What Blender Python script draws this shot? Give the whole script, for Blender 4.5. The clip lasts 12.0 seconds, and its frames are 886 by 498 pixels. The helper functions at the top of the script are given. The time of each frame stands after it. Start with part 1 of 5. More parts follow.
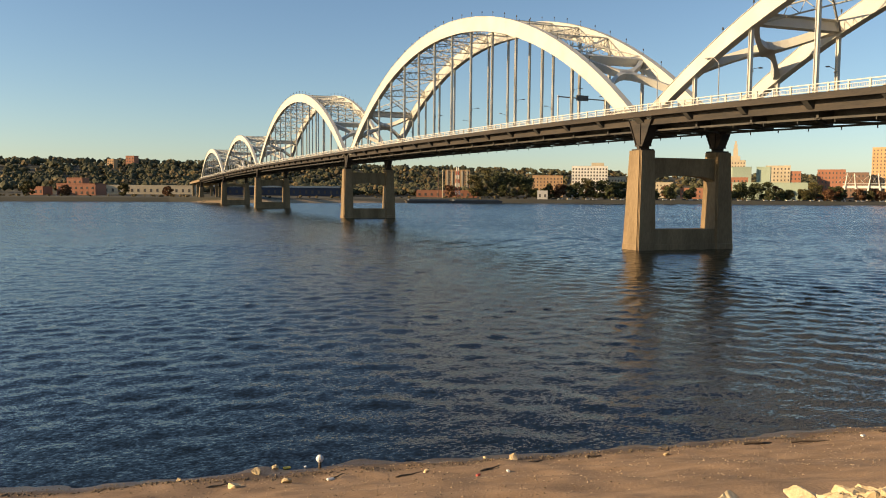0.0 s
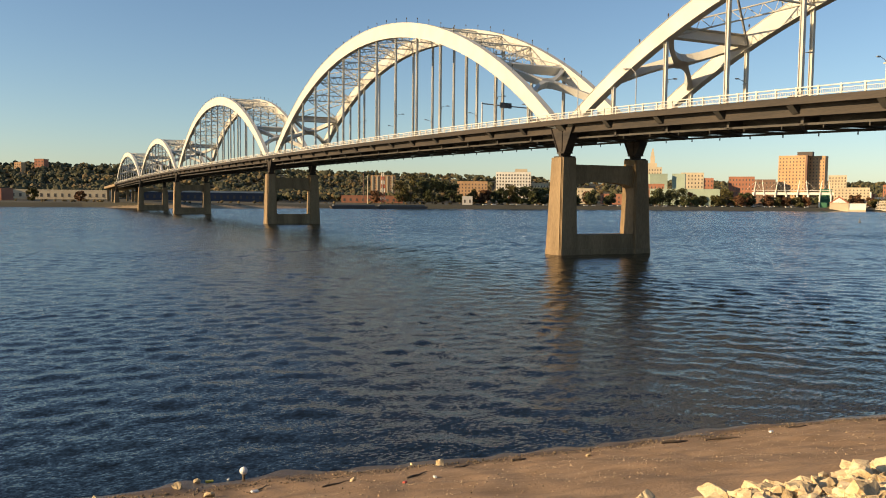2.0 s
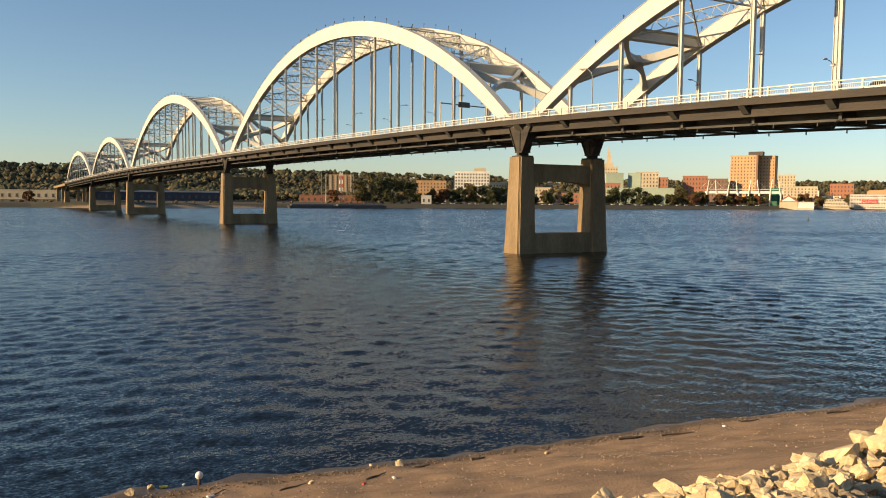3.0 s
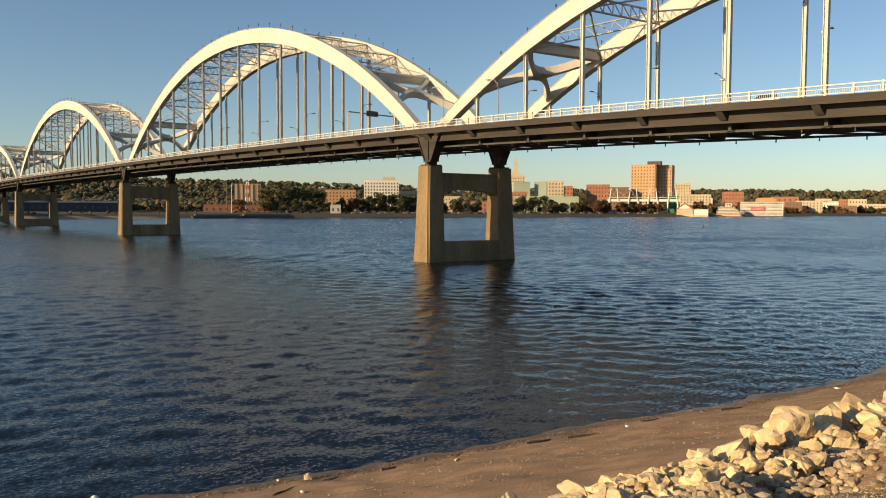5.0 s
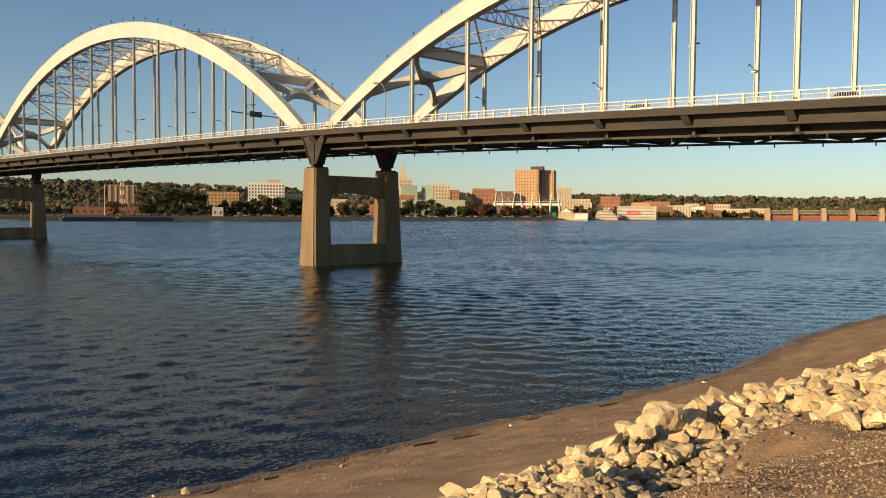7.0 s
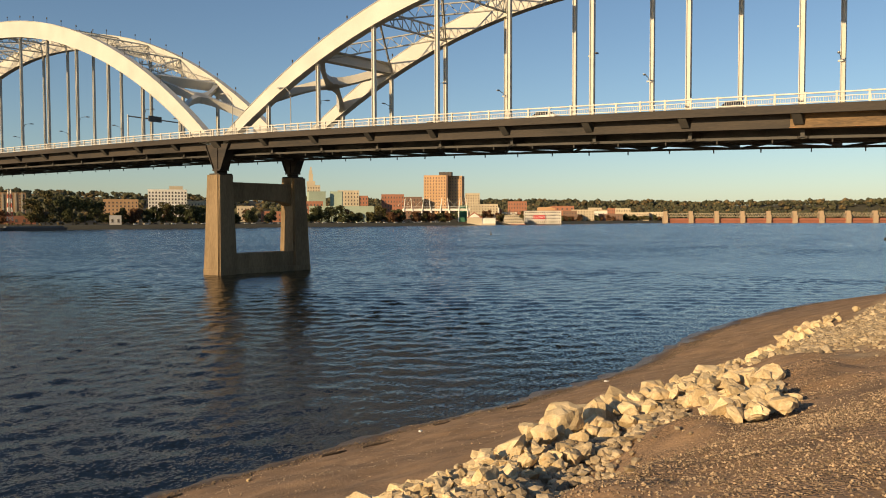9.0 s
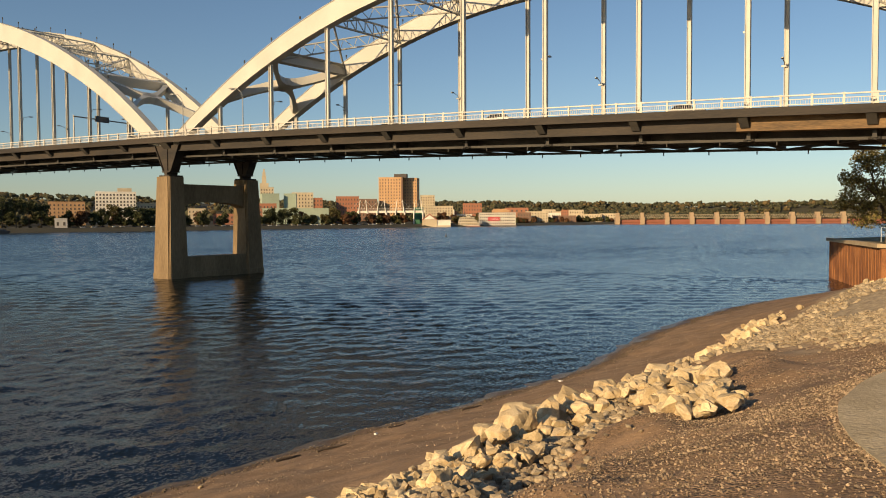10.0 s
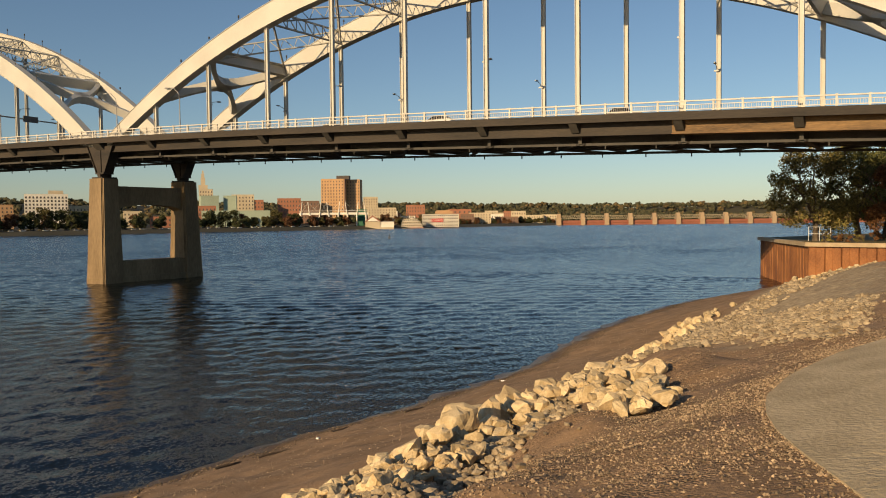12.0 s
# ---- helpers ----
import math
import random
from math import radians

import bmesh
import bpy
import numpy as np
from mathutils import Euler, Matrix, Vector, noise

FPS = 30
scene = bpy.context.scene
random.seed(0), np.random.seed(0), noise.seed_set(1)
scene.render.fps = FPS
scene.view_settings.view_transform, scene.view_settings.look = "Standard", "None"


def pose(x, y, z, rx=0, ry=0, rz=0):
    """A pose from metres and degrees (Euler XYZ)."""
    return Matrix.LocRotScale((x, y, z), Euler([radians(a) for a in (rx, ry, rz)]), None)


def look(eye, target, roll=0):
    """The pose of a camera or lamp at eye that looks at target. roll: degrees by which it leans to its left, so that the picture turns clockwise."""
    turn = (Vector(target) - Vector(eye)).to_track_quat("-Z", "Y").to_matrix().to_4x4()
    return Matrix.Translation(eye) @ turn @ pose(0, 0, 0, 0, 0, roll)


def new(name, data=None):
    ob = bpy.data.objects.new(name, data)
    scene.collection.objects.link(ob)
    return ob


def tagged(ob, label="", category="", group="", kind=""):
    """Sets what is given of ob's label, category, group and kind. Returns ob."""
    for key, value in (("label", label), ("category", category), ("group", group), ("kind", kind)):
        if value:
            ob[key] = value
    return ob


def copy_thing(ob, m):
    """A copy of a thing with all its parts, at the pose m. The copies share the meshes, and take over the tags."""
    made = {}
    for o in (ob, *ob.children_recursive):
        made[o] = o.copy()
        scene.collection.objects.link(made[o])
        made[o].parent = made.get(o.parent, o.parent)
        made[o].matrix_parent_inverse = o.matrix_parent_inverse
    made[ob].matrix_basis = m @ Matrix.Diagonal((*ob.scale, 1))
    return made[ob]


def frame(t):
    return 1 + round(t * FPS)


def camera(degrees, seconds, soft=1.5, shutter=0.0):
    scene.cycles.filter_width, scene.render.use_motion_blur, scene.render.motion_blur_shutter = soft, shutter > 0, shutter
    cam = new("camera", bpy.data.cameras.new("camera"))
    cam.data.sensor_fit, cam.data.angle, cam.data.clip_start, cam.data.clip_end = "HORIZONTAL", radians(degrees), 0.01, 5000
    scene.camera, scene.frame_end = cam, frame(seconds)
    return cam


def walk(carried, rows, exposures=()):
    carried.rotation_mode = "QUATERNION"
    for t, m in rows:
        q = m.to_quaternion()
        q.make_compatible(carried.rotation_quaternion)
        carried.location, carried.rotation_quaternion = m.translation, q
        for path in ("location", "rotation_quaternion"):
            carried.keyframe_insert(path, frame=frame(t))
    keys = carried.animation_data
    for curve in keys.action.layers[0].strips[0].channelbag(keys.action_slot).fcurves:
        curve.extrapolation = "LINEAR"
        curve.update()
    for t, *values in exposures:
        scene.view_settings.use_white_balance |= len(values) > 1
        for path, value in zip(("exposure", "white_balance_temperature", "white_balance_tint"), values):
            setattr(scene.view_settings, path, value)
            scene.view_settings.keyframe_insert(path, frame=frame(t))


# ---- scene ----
cam = camera(60.3, 12.0, soft=1.0)
EXPOSURES = [(0, 0.85, 6600, 10), (3, 0.78, 6550, 10), (6, 0.53, 6550, 10), (9.5, 0.38, 6550, 10), (12, 0.18, 6600, 10)]
PATH = [
    (0, (-0.138, 0.898, 9.329), (0.698, 2.709, 9.183), 0.5),
    (0.5, (-0.158, 0.886, 9.351), (0.711, 2.682, 9.208), 0.6),
    (1, (-0.165, 0.86, 9.364), (0.747, 2.635, 9.226), 0.5),
    (1.5, (-0.158, 0.843, 9.383), (0.801, 2.594, 9.253), 0.5),
    (2, (-0.182, 0.821, 9.394), (0.827, 2.543, 9.264), 0.6),
    (2.5, (-0.168, 0.831, 9.403), (0.887, 2.525, 9.272), 0.6),
    (3, (-0.12, 0.865, 9.398), (0.98, 2.531, 9.267), 0.5),
    (5, (-0.018, 0.838, 9.38), (1.27, 2.364, 9.274), 0.2),
    (5.5, (0.022, 0.839, 9.386), (1.355, 2.327, 9.285), -0.0),
    (6, (0.042, 0.822, 9.379), (1.43, 2.259, 9.275), 0.1),
    (6.5, (0.069, 0.804, 9.399), (1.514, 2.183, 9.299), 0.2),
    (7, (0.102, 0.833, 9.382), (1.6, 2.154, 9.286), 0.4),
    (7.5, (0.12, 0.812, 9.381), (1.663, 2.081, 9.289), 0.5),
    (9.5, (0.073, 0.652, 9.452), (1.748, 1.742, 9.374), -0.3),
    (10, (0.098, 0.649, 9.439), (1.806, 1.687, 9.363), -0.3),
    (10.5, (0.117, 0.636, 9.433), (1.856, 1.621, 9.357), -0.4),
    (11, (0.142, 0.635, 9.431), (1.898, 1.59, 9.353), -0.6),
    (11.5, (0.159, 0.628, 9.426), (1.929, 1.556, 9.348), -0.5),
    (12, (0.149, 0.597, 9.437), (1.929, 1.506, 9.364), -0.6),
]
walk(cam, [(t, look(eye, target, roll)) for t, eye, target, roll in PATH], EXPOSURES)


# ---- world and sun ----
SUN_AZ, SUN_EL = -78.0, 17.0   # degrees from +Y towards +X; the sun stands low over the downstream side
world = bpy.data.worlds.new("sky")
scene.world = world
world.use_nodes = True
sky = world.node_tree.nodes.new("ShaderNodeTexSky")
sky.sky_type, sky.sun_disc = "NISHITA", False
sky.sun_elevation, sky.sun_rotation = radians(SUN_EL), radians(SUN_AZ)
sky.air_density, sky.dust_density, sky.ozone_density = 1.0, 0.4, 2.7
background = world.node_tree.nodes["Background"]
world.node_tree.links.new(sky.outputs[0], background.inputs[0])
background.inputs[1].default_value = 0.08
sun = new("sun", bpy.data.lights.new("sun", "SUN"))
sun.data.energy, sun.data.angle, sun.data.color = 5.0, radians(0.53), (1.0, 0.73, 0.42)
to_sun = Vector((math.sin(radians(SUN_AZ)) * math.cos(radians(SUN_EL)), math.cos(radians(SUN_AZ)) * math.cos(radians(SUN_EL)), math.sin(radians(SUN_EL))))
sun.matrix_world = look(to_sun * 300, (0, 0, 0))


# ---- materials ----
def mat(name, dark, light, scale=1.0, rough=0.8, metal=0.0, bump=0.2, grain=18.0, stretch=(1, 1, 1), spread=0.0, spec=0.4):
    """Two-scale mottled surface: large stains between dark and light, fine grain in relief, in metres."""
    m = bpy.data.materials.new(name)
    m.use_nodes = True
    nt = m.node_tree
    n, ln = nt.nodes, nt.links.new
    bsdf = n["Principled BSDF"]
    geo = n.new("ShaderNodeNewGeometry")
    mp = n.new("ShaderNodeMapping")
    mp.inputs["Scale"].default_value = stretch
    ln(geo.outputs["Position"], mp.inputs[0])
    big, fine = n.new("ShaderNodeTexNoise"), n.new("ShaderNodeTexNoise")
    for tex, s, det in ((big, scale, 6), (fine, grain, 4)):
        tex.inputs["Scale"].default_value, tex.inputs["Detail"].default_value = s, det
        ln(mp.outputs[0], tex.inputs["Vector"])
    mixf = n.new("ShaderNodeMath")
    mixf.operation = "MULTIPLY_ADD"
    mixf.inputs[1].default_value, mixf.inputs[2].default_value = 0.35, 0.0
    ln(fine.outputs[0], mixf.inputs[0])
    add = n.new("ShaderNodeMath")
    add.operation = "MULTIPLY_ADD"
    add.inputs[1].default_value = 0.65
    ln(big.outputs[0], add.inputs[0])
    ln(mixf.outputs[0], add.inputs[2])
    ramp = n.new("ShaderNodeValToRGB")
    ramp.color_ramp.elements[0].position, ramp.color_ramp.elements[1].position = 0.32, 0.68
    ramp.color_ramp.elements[0].color, ramp.color_ramp.elements[1].color = (*dark, 1), (*light, 1)
    ln(add.outputs[0], ramp.inputs[0])
    colour = ramp.outputs[0]
    if spread:
        info = n.new("ShaderNodeObjectInfo")
        hsv = n.new("ShaderNodeHueSaturation")
        rng = n.new("ShaderNodeMapRange")
        rng.inputs["To Min"].default_value, rng.inputs["To Max"].default_value = 1 - spread, 1 + spread
        ln(info.outputs["Random"], rng.inputs["Value"])
        ln(rng.outputs[0], hsv.inputs["Value"])
        ln(colour, hsv.inputs["Color"])
        colour = hsv.outputs[0]
    ln(colour, bsdf.inputs["Base Color"])
    bsdf.inputs["Roughness"].default_value, bsdf.inputs["Metallic"].default_value = rough, metal
    bsdf.inputs["Specular IOR Level"].default_value = spec
    if bump:
        b = n.new("ShaderNodeBump")
        b.inputs["Strength"].default_value, b.inputs["Distance"].default_value = bump, 0.4 / grain
        ln(fine.outputs[0], b.inputs["Height"])
        ln(b.outputs[0], bsdf.inputs["Normal"])
    return m


PAINT = mat("cream_paint", (0.46, 0.44, 0.38), (0.57, 0.55, 0.485), 0.25, 0.55, 0, 0.05, 6, spec=0.3)
RAILPAINT = mat("pale_rail_paint", (0.43, 0.40, 0.34), (0.62, 0.59, 0.52), 0.6, 0.5, 0, 0.05, 9, spec=0.3)
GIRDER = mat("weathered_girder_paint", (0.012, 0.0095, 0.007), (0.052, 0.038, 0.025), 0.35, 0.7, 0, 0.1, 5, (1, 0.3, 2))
RUST = mat("rusty_girder_paint", (0.05, 0.034, 0.02), (0.30, 0.18, 0.075), 0.3, 0.75, 0, 0.12, 5, (1, 0.35, 2.5))
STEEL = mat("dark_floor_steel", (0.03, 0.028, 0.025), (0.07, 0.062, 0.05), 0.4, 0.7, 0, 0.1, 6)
ASPHALT = mat("asphalt", (0.04, 0.04, 0.042), (0.07, 0.068, 0.065), 0.5, 0.9, 0, 0.3, 30)
CONCRETE = mat("pier_concrete", (0.125, 0.085, 0.044), (0.30, 0.212, 0.115), 0.3, 0.85, 0, 0.25, 5, (1, 1, 0.22))
PATHCON = mat("path_concrete", (0.38, 0.29, 0.165), (0.60, 0.475, 0.29), 1.3, 0.92, 0, 0.9, 16)


# ---- building helpers ----
def part(name, bm, material, parent, label=""):
    me = bpy.data.meshes.new(name)
    bm.to_mesh(me)
    bm.free()
    me.materials.append(material)
    ob = new(name, me)
    ob.parent = parent
    if label:
        ob["label"] = label
    return ob


def thing(name, label, category, group="", at=(0, 0, 0), turn=0.0, kind=""):
    e = new(name)
    e.empty_display_size = 0.5
    e.matrix_world = pose(*at, 0, 0, turn)
    return tagged(e, label, category, group, kind)


def box(bm, lo, hi):
    """An axis-parallel box."""
    v = [bm.verts.new((x, y, z)) for x in (lo[0], hi[0]) for y in (lo[1], hi[1]) for z in (lo[2], hi[2])]
    for f in ((0, 1, 3, 2), (4, 6, 7, 5), (0, 4, 5, 1), (2, 3, 7, 6), (0, 2, 6, 4), (1, 5, 7, 3)):
        bm.faces.new([v[i] for i in f])


def beam(bm, a, b, w, h, up=(0, 0, 1)):
    """A square bar from a to b, w across and h along up."""
    a, b = Vector(a), Vector(b)
    d = (b - a).normalized()
    s = d.cross(Vector(up))
    s = s.normalized() if s.length > 1e-4 else Vector((1, 0, 0))
    u = s.cross(d).normalized()
    ring = [s * (w / 2 * i) + u * (h / 2 * j) for i, j in ((-1, -1), (1, -1), (1, 1), (-1, 1))]
    v = [bm.verts.new(p + r) for p in (a, b) for r in ring]
    for i in range(4):
        j = (i + 1) % 4
        bm.faces.new((v[i], v[j], v[4 + j], v[4 + i]))
    bm.faces.new(v[3::-1])
    bm.faces.new(v[4:])


def tube(bm, pts, radii, seg=8):
    """A round bar along pts with its radii."""
    rings = []
    for i, p in enumerate(pts):
        p = Vector(p)
        d = (Vector(pts[min(i + 1, len(pts) - 1)]) - Vector(pts[max(i - 1, 0)])).normalized()
        s = d.cross(Vector((0.31, 0.17, 0.93)))
        s = s.normalized() if s.length > 1e-3 else Vector((1, 0, 0))
        u = s.cross(d)
        rings.append([bm.verts.new(p + (s * math.cos(a) + u * math.sin(a)) * radii[i]) for a in (math.tau * k / seg for k in range(seg))])
    for r, q in zip(rings, rings[1:]):
        for k in range(seg):
            bm.faces.new((r[k], r[(k + 1) % seg], q[(k + 1) % seg], q[k]))
    bm.faces.new(rings[0][::-1])
    bm.faces.new(rings[-1])


def ribbon(bm, sections):
    """Joins closed sections of equal length into a solid bar."""
    rings = [[bm.verts.new(p) for p in s] for s in sections]
    k = len(rings[0])
    for r, q in zip(rings, rings[1:]):
        for i in range(k):
            bm.faces.new((r[i], r[(i + 1) % k], q[(i + 1) % k], q[i]))
    bm.faces.new(rings[0][::-1])
    bm.faces.new(rings[-1])


def sheet(bm, outline, lo, hi, axis=0):
    """A plate: an outline of (u, v) pairs pushed out from lo to hi along axis."""
    def place(u, v, w):
        return [(w, u, v), (u, w, v), (u, v, w)][axis]
    a = [bm.verts.new(place(u, v, lo)) for u, v in outline]
    b = [bm.verts.new(place(u, v, hi)) for u, v in outline]
    bm.faces.new(a)
    bm.faces.new(b[::-1])
    for i in range(len(a)):
        j = (i + 1) % len(a)
        bm.faces.new((a[j], a[i], b[i], b[j]))


def fixed(bm):
    bmesh.ops.recalc_face_normals(bm, faces=bm.faces)
    return bm


# ---- ground, banks and water ----
NEAR_X = [-900, -300, -50, -2.6, 3.7, 11.3, 18, 26.5, 37, 45.5, 57, 72, 88.5, 105.6, 121, 140, 200, 400, 4500]
NEAR_Y = [230, 95, 39, 27.5, 26.1, 24.8, 23.0, 21.8, 19.2, 18.0, 18.9, 18.3, 16.0, 9.8, 6.0, 3.0, -12, -90, -1500]
SHORE_X = np.arange(-900, 700, 1.5)   # the near waterline, rounded
SHORE_Y = np.convolve(np.pad(np.interp(SHORE_X, NEAR_X, NEAR_Y), 4, "edge"), np.ones(9) / 9, "valid")
NEAR_X, NEAR_Y = [*SHORE_X, 4500.0], [*SHORE_Y, -1500.0]
FAR_X = [-4500, -300, 60, 110, 200, 250, 300, 1300, 1800, 2300, 2500, 4600]
FAR_Y = [715, 678, 674, 626, 634, 655, 660, 445, 350, 0, -1000, -4500]


def smooth(t):
    t = np.clip(t, 0, 1)
    return t * t * (3 - 2 * t)


def ground_z(x, y):
    """The height of the ground: the near bank, the river bed, the far bank and its bluffs."""
    x, y = np.asarray(x, float), np.asarray(y, float)
    d = (np.interp(x, NEAR_X, NEAR_Y) - y) * 0.96
    near = np.interp(d, [-60, -25, 0, 6, 11, 14, 22, 25, 60, 400, 4000], [-5, -4, 0, 1.6, 3.1, 4.3, 6.9, 7.6, 8.4, 10, 12]) * (1 - 0.22 * smooth((x - 50) / 45))
    e = y - np.interp(x, FAR_X, FAR_Y)
    hill = 40 - 5 * smooth((x - 450) / 700)
    far = np.where(e < 0, np.maximum(-5, e * 0.15), 4 * smooth(e / 16) + 6 * smooth((e - 20) / 300) + hill * smooth((e - 280) / 420))
    return np.maximum(near, far)


EDGE_X = [-30, -8, 0, 4, 6.3, 7.7, 8.9, 10.1, 11.4, 13.3, 15.6, 16.9, 18.3, 19.4, 20]
EDGE_Y = [-9, -3.5, -1.2, -0.2, 0.4, 0.8, 1.1, 1.3, 1.4, 1.2, 0.5, -0.3, -2.2, -5.0, -9]


def path_edge(x):
    """The river side of the concrete path, which ends in a round."""
    return float(np.interp(x, EDGE_X, EDGE_Y, right=-12))


def bumps(x, y, size):
    return noise.noise(Vector((x / size, y / size, 3.7)))


# mounds and hollows of the near bank: x, y, reach along x and y, turn in degrees, height
MOUNDS = [(12.4, 4.4, 1.3, 0.7, 40, 0.30), (10.4, 5.4, 1.6, 0.7, 15, -0.42), (14.2, 6.4, 2.2, 0.7, 20, -0.2), (18.5, 3.6, 2.6, 0.8, 24, 0.34), (21.5, 5.6, 2.2, 0.7, 20, -0.25), (24.5, 4.8, 2.6, 0.9, 22, 0.3),
          (8.2, 3.8, 1.4, 0.6, 20, 0.12), (44, 7.6, 6.0, 1.3, 8, 0.45), (34, 4.6, 4.0, 0.9, 20, 0.2)]


def relief(x, y, z):
    """The unevenness of the near bank: bumps, mounds and hollows, and rills washed out down the slope; none under the path."""
    k = float(smooth((y - path_edge(x) - 0.3) / 2.5))
    h = 0.10 * bumps(x, y, 2.3) + 0.08 * bumps(x, y, 0.9) + 0.22 * bumps(x + 9, y, 6.0) * min(1, max(0, z / 2))
    if 3 < x < 60 and 0 < y < 10:
        inland = float(smooth((y - path_edge(x) - 0.2) / 0.8)) * float(smooth((9.5 - y) / 3))
        for mx, my, lx, ly, turn, height in MOUNDS:
            c, s = math.cos(radians(turn)), math.sin(radians(turn))
            u, v = ((x - mx) * c + (y - my) * s) / lx, ((y - my) * c - (x - mx) * s) / ly
            if u * u + v * v < 9:
                h += height * math.exp(-u * u - v * v)
        h += inland * (0.07 * bumps((x + 0.3 * y) * 3.2, y * 0.8, 1.3) + 0.05 * bumps(x * 1.0, y * 1.0, 0.42))
    if y < path_edge(x) + 0.2:
        return 0.0
    return k * h


def ground_material():
    m = mat("bank_soil", (0.165, 0.10, 0.052), (0.36, 0.23, 0.128), 0.8, 0.95, 0, 0.9, 16)
    nt = m.node_tree
    n, ln = nt.nodes, nt.links.new
    bsdf = n["Principled BSDF"]
    soil = bsdf.inputs["Base Color"].links[0].from_socket
    geo = n.new("ShaderNodeNewGeometry")
    sep = n.new("ShaderNodeSeparateXYZ")
    ln(geo.outputs["Position"], sep.inputs[0])
    # wet sand along the waterline
    wob = n.new("ShaderNodeTexNoise")
    wob.inputs["Scale"].default_value = 0.5
    ln(geo.outputs["Position"], wob.inputs["Vector"])
    lift = n.new("ShaderNodeMath")
    lift.operation = "MULTIPLY_ADD"
    lift.inputs[1].default_value, lift.inputs[2].default_value = -0.5, 0.0
    ln(wob.outputs[0], lift.inputs[0])
    level = n.new("ShaderNodeMath")
    level.operation = "ADD"
    ln(sep.outputs["Z"], level.inputs[0])
    ln(lift.outputs[0], level.inputs[1])
    wet = n.new("ShaderNodeMapRange")
    wet.inputs["From Min"].default_value, wet.inputs["From Max"].default_value = 0.0, 0.5
    wet.inputs["To Min"].default_value, wet.inputs["To Max"].default_value = 0.36, 1.0
    ln(level.outputs[0], wet.inputs["Value"])
    mul = n.new("ShaderNodeMix")
    mul.data_type, mul.blend_type = "RGBA", "MULTIPLY"
    mul.inputs["Factor"].default_value = 1
    ln(soil, mul.inputs["A"])
    ln(wet.outputs[0], mul.inputs["B"])
    # grass and scrub on the far land
    far = n.new("ShaderNodeMapRange")
    far.inputs["From Min"].default_value, far.inputs["From Max"].default_value = 300, 420
    dist = n.new("ShaderNodeVectorMath")
    dist.operation = "LENGTH"
    ln(geo.outputs["Position"], dist.inputs[0])
    ln(dist.outputs["Value"], far.inputs["Value"])
    grass = n.new("ShaderNodeValToRGB")
    grass.color_ramp.elements[0].color, grass.color_ramp.elements[1].color = (0.032, 0.031, 0.018, 1), (0.075, 0.066, 0.038, 1)
    patch = n.new("ShaderNodeTexNoise")
    patch.inputs["Scale"].default_value = 0.03
    ln(geo.outputs["Position"], patch.inputs["Vector"])
    ln(patch.outputs[0], grass.inputs[0])
    mix = n.new("ShaderNodeMix")
    mix.data_type = "RGBA"
    ln(far.outputs[0], mix.inputs["Factor"])
    ln(mul.outputs["Result"], mix.inputs["A"])
    ln(grass.outputs[0], mix.inputs["B"])
    ln(mix.outputs["Result"], bsdf.inputs["Base Color"])
    # crushed-limestone dust spread over the shoulder of the near bank, with a ragged edge
    def blob(centre, size, edge, colour, low):
        shift, stretch, away = n.new("ShaderNodeVectorMath"), n.new("ShaderNodeVectorMath"), n.new("ShaderNodeVectorMath")
        shift.operation, stretch.operation, away.operation = "SUBTRACT", "DIVIDE", "LENGTH"
        shift.inputs[1].default_value, stretch.inputs[1].default_value = centre, size
        ln(geo.outputs["Position"], shift.inputs[0])
        ln(shift.outputs[0], stretch.inputs[0])
        ln(stretch.outputs[0], away.inputs[0])
        ragged = n.new("ShaderNodeMath")
        ragged.operation = "MULTIPLY_ADD"
        ragged.inputs[1].default_value = 0.9
        ln(wob.outputs[0], ragged.inputs[0])
        ln(away.outputs["Value"], ragged.inputs[2])
        cover = n.new("ShaderNodeMapRange")
        cover.inputs["From Min"].default_value, cover.inputs["From Max"].default_value = 1.45, 1.45 - edge
        ln(ragged.outputs[0], cover.inputs["Value"])
        tone = n.new("ShaderNodeValToRGB")
        tone.color_ramp.elements[0].color, tone.color_ramp.elements[1].color = (*low, 1), (*colour, 1)
        tone.color_ramp.elements[0].position, tone.color_ramp.elements[1].position = 0.35, 0.65
        speck = n.new("ShaderNodeTexNoise")
        speck.inputs["Scale"].default_value, speck.inputs["Detail"].default_value = 3.0, 6
        ln(geo.outputs["Position"], speck.inputs["Vector"])
        ln(speck.outputs[0], tone.inputs[0])
        over = n.new("ShaderNodeMix")
        over.data_type = "RGBA"
        ln(cover.outputs[0], over.inputs["Factor"])
        ln(bsdf.inputs["Base Color"].links[0].from_socket, over.inputs["A"])
        ln(tone.outputs[0], over.inputs["B"])
        ln(over.outputs["Result"], bsdf.inputs["Base Color"])

    # fine gravel trodden into the soil beside the path
    pebble = n.new("ShaderNodeTexVoronoi")
    pebble.inputs["Scale"].default_value = 26
    ln(geo.outputs["Position"], pebble.inputs["Vector"])
    tint = n.new("ShaderNodeRGBToBW")
    ln(pebble.outputs["Color"], tint.inputs[0])
    shade = n.new("ShaderNodeMapRange")
    shade.inputs["From Min"].default_value, shade.inputs["From Max"].default_value = 0.2, 0.8
    shade.inputs["To Min"].default_value, shade.inputs["To Max"].default_value = 0.5, 1.5
    ln(tint.outputs[0], shade.inputs["Value"])
    stones_mask = n.new("ShaderNodeTexNoise")
    stones_mask.inputs["Scale"].default_value, stones_mask.inputs["Detail"].default_value = 0.6, 4
